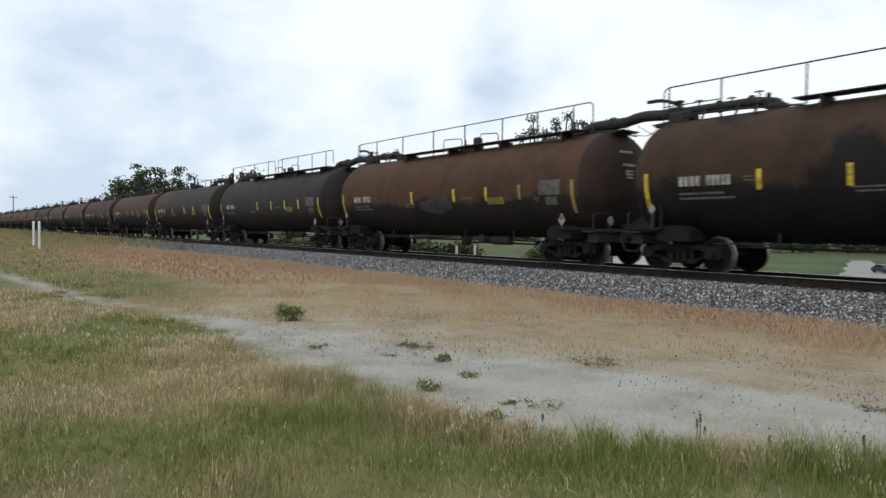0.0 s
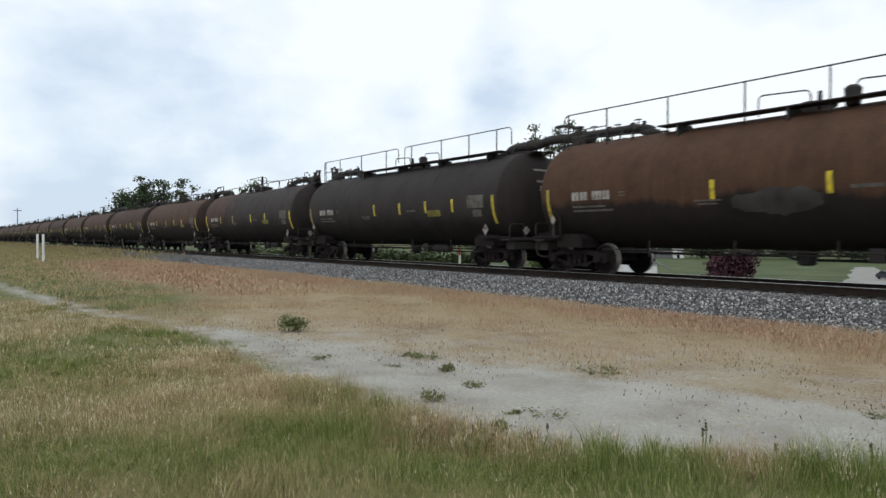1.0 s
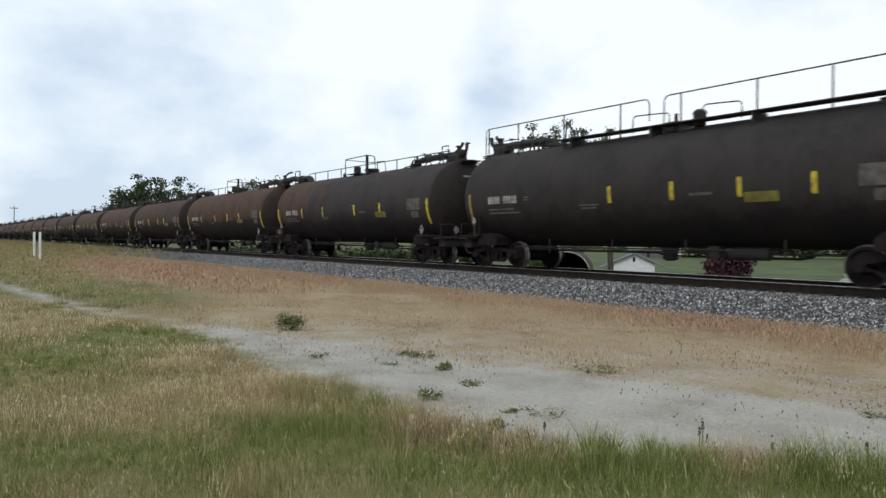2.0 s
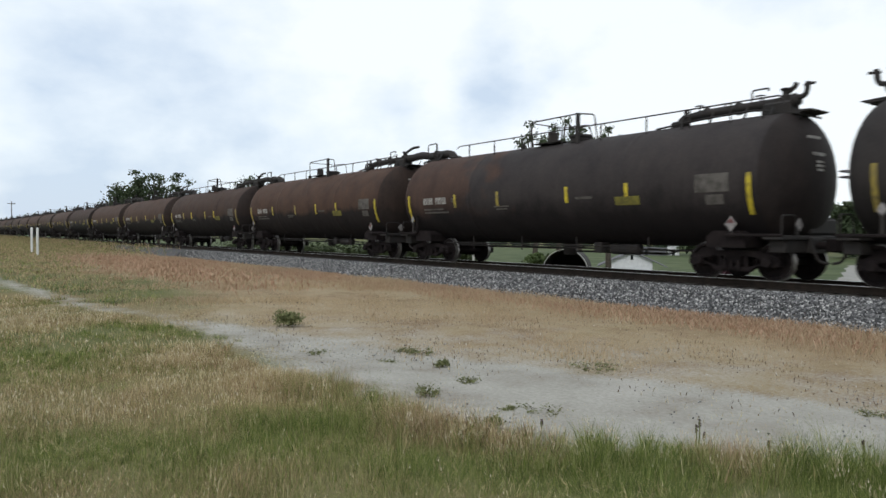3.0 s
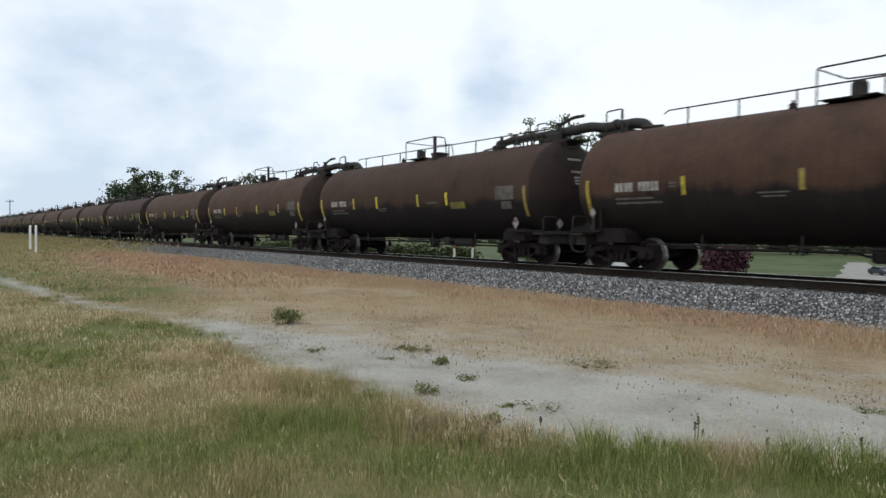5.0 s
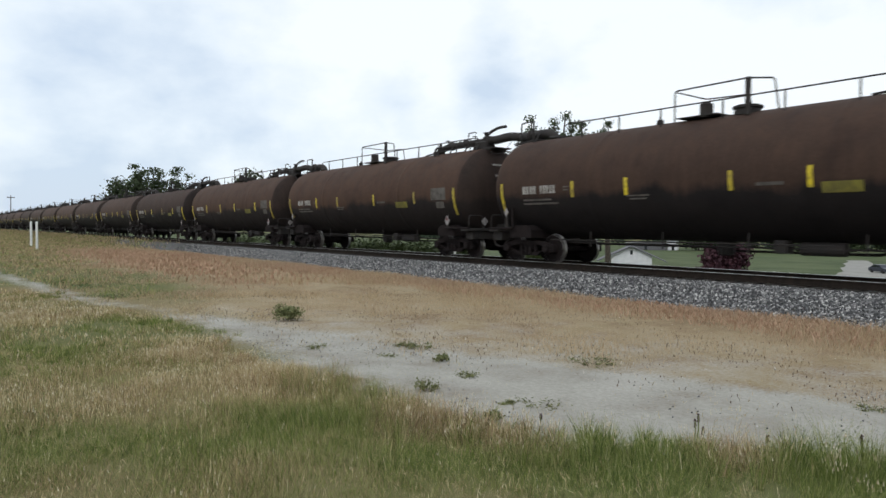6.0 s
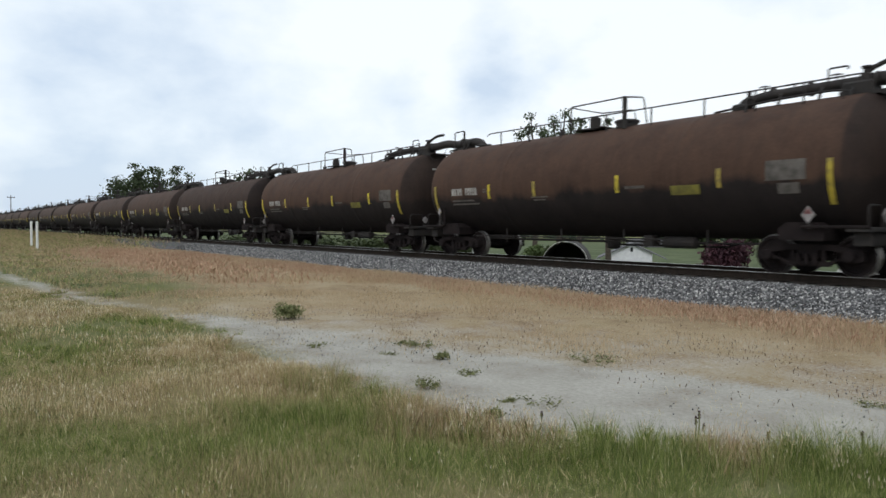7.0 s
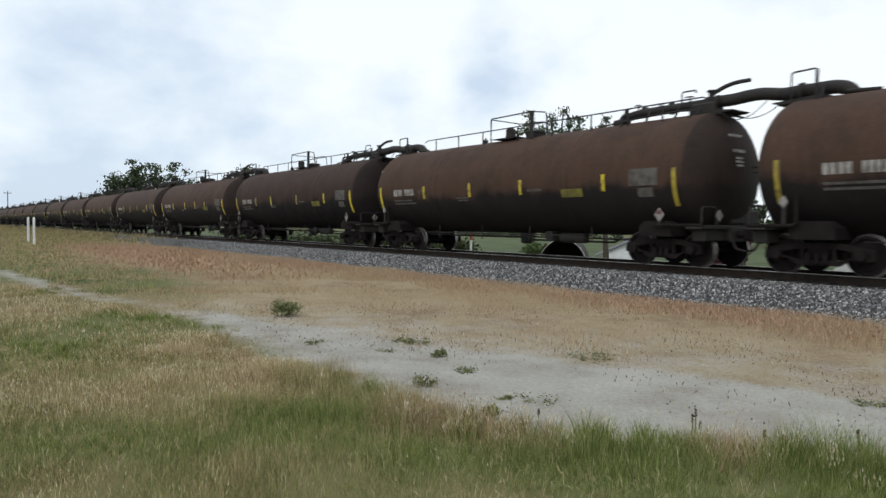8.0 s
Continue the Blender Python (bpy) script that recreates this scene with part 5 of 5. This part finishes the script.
def field():
    # green and straw grass before the path, coarser with distance
    for k, (near, far, n, w) in enumerate(((3.0, 6.6, 620000, 0.0024), (6.6, 10, 520000, 0.0032), (10, 20, 420000, 0.006), (20, 60, 170000, 0.018))):
        x, y, z, r = scatter(20 + k, n, -far, 0.5, -1.5, 6.5,
                             lambda a, b, u, near=near, far=far: meadow(a, b, u, near, far) & (u < 0.3 + 0.7 * lumps(a, b, 3.3, 2)))
        h = tallness(x, y) * r.uniform(0.35, 1.3, len(x)) * (1.1, 0.95, 0.8, 0.5)[k]
        blades("meadow_grass", x, y, z, h, np.full(len(x), w) * r.uniform(0.6, 1.6, len(x)), np.full(len(x), 0.95), LUSH if k == 0 else GRASS, "tangled green meadow grass with straw-coloured patches", 30 + k)
    for k, (near, far, n, w) in enumerate(((3.0, 6.6, 45000, 0.0018), (6.6, 10, 100000, 0.0022), (10, 20, 90000, 0.0055), (20, 60, 20000, 0.016))):
        x, y, z, r = scatter(40 + k, n, -far, 0.5, -1.5, 6.5,
                             lambda a, b, u, near=near, far=far: meadow(a, b, u, near, far) & (u < 0.05 + 1.1 * np.clip(drift(a, b) - 0.28, 0, 1)))
        h = (0.03 + tallness(x, y)) * r.uniform(0.6, 1.35, len(x)) * (1.0, 0.95, 0.8, 0.5)[k]
        blades("seed_stalks", x, y, z, h, np.full(len(x), w) * r.uniform(0.8, 1.6, len(x)), np.full(len(x), 0.4), STRAW, "straw-coloured seeding grass stalks", 50 + k, True)
        if k < 3:
            w2 = (0.006, 0.008, 0.013)[k]
            blades("seed_heads", x[::2], y[::2], (z + h * 0.86)[::2], np.full(len(x[::2]), 0.028) * (1, 1.2, 1.7)[k], np.full(len(x[::2]), w2) * r.uniform(0.6, 1.4, len(x[::2])), np.full(len(x[::2]), 0.5), PALESEED, "pale seed heads on the grass stalks", 55 + k)

    # dry strip between path and line
    def strip(a, b, u):
        t = (b - path_far(a)) / np.maximum(13.0 - path_far(a), 1)
        return (t > -0.1) & (b < 13.15) & (u < np.clip(0.05 + 0.9 * t + 0.5 * (lumps(a, b, 1.4, 3) - 0.5), 0.015, 1.0) * np.clip((a + 60) / 25, 0.12, 1))
    for k, (x0, x1, n, w) in enumerate(((-16, 3, 200000, 0.007), (-34, -16, 150000, 0.014), (-75, -34, 90000, 0.03))):
        x, y, z, r = scatter(60 + k, n, x0, x1, 2.5, 13.8, strip)
        h = (0.05 + 0.09 * lumps(x, y, 0.8, 5) + 0.07 * np.clip((y - 10.4) / 2.5, 0, 1)) * r.uniform(0.5, 1.3, len(x))
        blades("dry_grass", x, y, z, h, np.full(len(x), w) * r.uniform(0.7, 1.5, len(x)), np.full(len(x), 0.9), DRY, "short dry tan grass beside the line", 70 + k)
    x, y, z, r = scatter(78, 90000, -22, 2, 2.8, 9.5, lambda a, b, u: (b > path_near(a) - 0.3) & (b < path_far(a) + 1.0) & (u < 0.10 + 0.6 * np.clip(lumps(a, b, 2.6, 6) - 0.62, 0, 1) + 0.6 * np.exp(-((a + 16) / 4.0) ** 2) + 0.3 * np.exp(-((b - path_near(a)) / 0.25) ** 2)))
    h = 0.06 * r.uniform(0.3, 1.5, len(x))
    blades("dry_grass", x, y, z, h, np.full(len(x), 0.006) * r.uniform(0.7, 1.5, len(x)), np.full(len(x), 1.0), STRAW, "sparse straw-coloured grass on the sandy path", 79)
    x, y, z, r = scatter(80, 100000, -45, 4, 10.7, 13.7, lambda a, b, u: (u < (0.1 + 0.8 * lumps(a, b, 0.6, 7)) * np.clip((b - 10.4) / 1.8, 0, 1)) & (b < 13.2 + 0.6 * (lumps(a, b, 1.7, 3) - 0.5)))
    h = 0.11 * r.uniform(0.4, 1.5, len(x))
    blades("russet_grass", x, y, z, h, np.full(len(x), 0.010) * r.uniform(0.7, 1.5, len(x)), np.full(len(x), 0.7), RUSSET, "reddish dry grass along the stone bed", 81, True)
    x, y, z, r = scatter(88, 90000, -60, -18, 5.0, 13.0, lambda a, b, u: u < 0.3 * np.exp(-((a + 44) / 9) ** 2 - ((b - 9.0) / 2.2) ** 2) + 0.25 * np.exp(-((a + 30) / 8) ** 2 - ((b - 8.5) / 2.0) ** 2))
    blades("russet_grass", x, y, z, 0.15 * r.uniform(0.4, 1.5, len(x)), np.full(len(x), 0.028) * r.uniform(0.7, 1.5, len(x)), np.full(len(x), 0.7), RUSSET, "reddish dry grass in the middle of the field", 89, True)
    x, y, z, r = scatter(82, 20000, -17, 3, 4.0, 12.5, lambda a, b, u: (b > path_far(a) - 1.2 + 0.6 * u) & (u < 0.2 + 0.8 * lumps(a, b, 1.2, 2)))
    blades("dry_weeds", x, y, z, 0.045 * r.uniform(0.3, 1.7, len(x)), np.full(len(x), 0.006) * r.uniform(0.6, 1.8, len(x)), np.full(len(x), 0.5), WEEDY, "small brown dead weeds in the dry grass", 83, True)
    # green grass in the far left of the field
    x, y, z, r = scatter(85, 240000, -230, -14, 2.0, 14.6, lambda a, b, u: (b > path_far(a)) & (u < (np.clip((-a - 50) / 22, 0, 1) + np.clip((0.19 + a * 0 - b / -a) / 0.06, 0, 1)) * (0.25 + 0.75 * lumps(a, b, 0.5, 8)) + 0.9 * np.exp(-((a + 19.5) / 3.5) ** 2 - ((b - 3.9) / 1.1) ** 2) + 0.5 * np.exp(-((a + 27) / 6) ** 2 - ((b - 4.6) / 1.4) ** 2)))
    z = np.maximum(z, np.interp(y - TRACK_Y, [-2.85, -1.75, -1.3], [GROUND_Z - 0.05, -0.26, -0.22]) * (y > 13.05) + z * (y <= 13.05))
    h = (0.15 + 0.12 * (y > 12.5)) * r.uniform(0.4, 1.3, len(x))
    blades("meadow_grass", x, y, z, h, np.interp(-x, [15, 40, 120, 230], [0.014, 0.03, 0.07, 0.12]) * r.uniform(0.7, 1.5, len(x)), np.full(len(x), 0.8), GRASS, "green meadow grass along the line", 86)
    # tussocks and fallen stalks near the standpoint
    for k, (count, per, mat, hi, near, far) in enumerate(((1300, 60, LUSH, 0.11, 3.5, 11), (500, 50, STRAW, 0.09, 3.5, 13), (700, 45, GRASS, 0.13, 9, 20), (420, 90, LUSH, 0.31, 3.5, 8.0))):
        r = np.random.default_rng(200 + k)
        cx, cy = r.uniform(-far, 0.3, count * 5), r.uniform(-1.5, 6.5, count * 5)
        keep = meadow(cx, cy, np.full(len(cx), 0.7), near, far) & (lumps(cx, cy, 1.9, k) > 0.42)
        if k == 3:
            keep &= (path_near(cx) - cy) < 1.0
        cx, cy = cx[keep][:count], cy[keep][:count]
        rad = np.repeat(r.uniform(0.03, 0.10, len(cx)), per) * np.sqrt(r.random(len(cx) * per))
        ang = r.uniform(0, 2 * np.pi, len(rad))
        x, y = np.repeat(cx, per) + rad * np.cos(ang), np.repeat(cy, per) + rad * np.sin(ang)
        h = np.repeat(hi * r.uniform(0.3, 1.3, len(cx)), per) * r.uniform(0.5, 1.15, len(x))
        blades("tussocks", x, y, ground_height(x, y) - 0.02, h, np.full(len(x), 0.0024 if far < 15 else 0.006) * r.uniform(0.6, 1.5, len(x)), np.full(len(x), 0.45), mat,
               "uneven grass tussocks in the meadow", 210 + k, False, ang)
    # coarse weedy clumps along the path's near edge
    r = np.random.default_rng(230)
    cx = r.uniform(-5.0, -1.6, 110)
    cy = path_near(cx) - r.uniform(-0.05, 0.7, 110)
    per = 80
    rad = np.repeat(r.uniform(0.02, 0.13, 110), per) * np.sqrt(r.random(110 * per))
    ang = r.uniform(0, 2 * np.pi, len(rad))
    x, y = np.repeat(cx, per) + rad * np.cos(ang), np.repeat(cy, per) + rad * np.sin(ang)
    h = np.repeat(r.uniform(0.10, 0.30, 110), per) * r.uniform(0.4, 1.1, len(x))
    blades("weed_clumps", x, y, ground_height(x, y) - 0.02, h, np.full(len(x), 0.006) * r.uniform(0.5, 1.6, len(x)), np.full(len(x), 0.6), GRASS, "coarse green weeds along the path edge", 231, False, ang)
    k = r.random(len(x)) < 0.2
    blades("seed_heads", x[k], y[k], (ground_height(x, y) - 0.02 + h * 0.9)[k], np.full(k.sum(), 0.035), np.full(k.sum(), 0.008), np.full(k.sum(), 0.4), PALESEED, "pale seed heads over the weeds", 232)
    x, y, z, r = scatter(95, 16000, -11, 0, -1.5, 6, lambda a, b, u: meadow(a, b, u, 3.2, 11) & (lumps(a, b, 1.7, 9) > 0.45))
    blades("fallen_stalks", x, y, z + 0.08, np.full(len(x), 0.05) * r.uniform(0.4, 1.4, len(x)), np.full(len(x), 0.0035), np.full(len(x), 3.2), STRAW, "pale fallen grass stalks", 96)
    # the field round the standpoint
    x, y, z, r = scatter(97, 120000, -12, 12, -14, 5, lambda a, b, u: ~in_front(a, b, 3.0, 60) & (b < path_near(a)))
    blades("meadow_grass", x, y, z, 0.15 * r.uniform(0.4, 1.3, len(x)), np.full(len(x), 0.008), np.full(len(x), 1.0), GRASS, "green meadow grass round the standpoint", 98)


field()


# ---- crushed stone ----
def stones(name, label, seed, n, place, small, large):
    r = np.random.default_rng(seed)
    x, y, z = place(r, n)
    s = r.uniform(small, large, n)[:, None]
    octa = np.array([[1, 0, 0], [-1, 0, 0], [0, 1, 0], [0, -1, 0], [0, 0, 1], [0, 0, -1]], float)
    fac = np.array([[0, 2, 4], [2, 1, 4], [1, 3, 4], [3, 0, 4], [2, 0, 5], [1, 2, 5], [3, 1, 5], [0, 3, 5]])
    q = r.normal(size=(n, 4))
    q /= np.linalg.norm(q, axis=1)[:, None]
    a, b, c, d = q.T
    R = np.stack([1 - 2 * (c * c + d * d), 2 * (b * c - a * d), 2 * (b * d + a * c), 2 * (b * c + a * d), 1 - 2 * (b * b + d * d), 2 * (c * d - a * b),
                  2 * (b * d - a * c), 2 * (c * d + a * b), 1 - 2 * (b * b + c * c)], 1).reshape(n, 3, 3)
    base = octa[None] * r.uniform(0.6, 1.3, (n, 6, 1))
    v = np.einsum("nij,nkj->nki", R, base) * s[:, None] + np.stack([x, y, z], 1)[:, None]
    f = (fac[None] + (np.arange(n) * 6)[:, None, None]).ravel()
    tagged(mesh_from(name, v.reshape(-1, 3), f, 3, STONE), label, "stones", kind="stuff")


def on_bed(r, n):
    x = -6 + 10 * r.random(n) - 44 * r.random(n) ** 1.5
    y = TRACK_Y - 2.85 + r.random(n) * 1.6
    return x, y, np.interp(y - TRACK_Y, [-2.85, -1.75, -1.3], [GROUND_Z - 0.06, -0.23, -0.2])


def on_path(r, n):
    x = -14 + 15 * r.random(n)
    y = path_near(x) + (r.random(n) ** 1.2) * (path_far(x) + 2.5 - path_near(x))
    return x, y, np.full(n, GROUND_Z + 0.002)


stones("crushed_stones", "loose grey crushed stones on the track bed", 90, 70000, on_bed, 0.018, 0.042)
stones("pebbles", "small scattered grey pebbles on the sandy path", 91, 1500, on_path, 0.004, 0.013)


# ---- what moves ----
def motions():
    rows = [i * 0.5 for i in range(17)]
    for k, c in cars.items():
        x0 = FIRST_X - PITCH * k
        walk(c, [(t, pose(x0 + SPEED * t, TRACK_Y, 0)) for t in rows])
    step = math.degrees(SPEED / WHEEL_R)
    for c in cars.values():
        for truck in c.children:
            for w in truck.children:
                if w.name.startswith("wheelset"):
                    x = w.location.x
                    walk(w, [(i / 30, pose(x, 0, WHEEL_R, 0, step * i / 30, 0)) for i in range(241)])


motions()
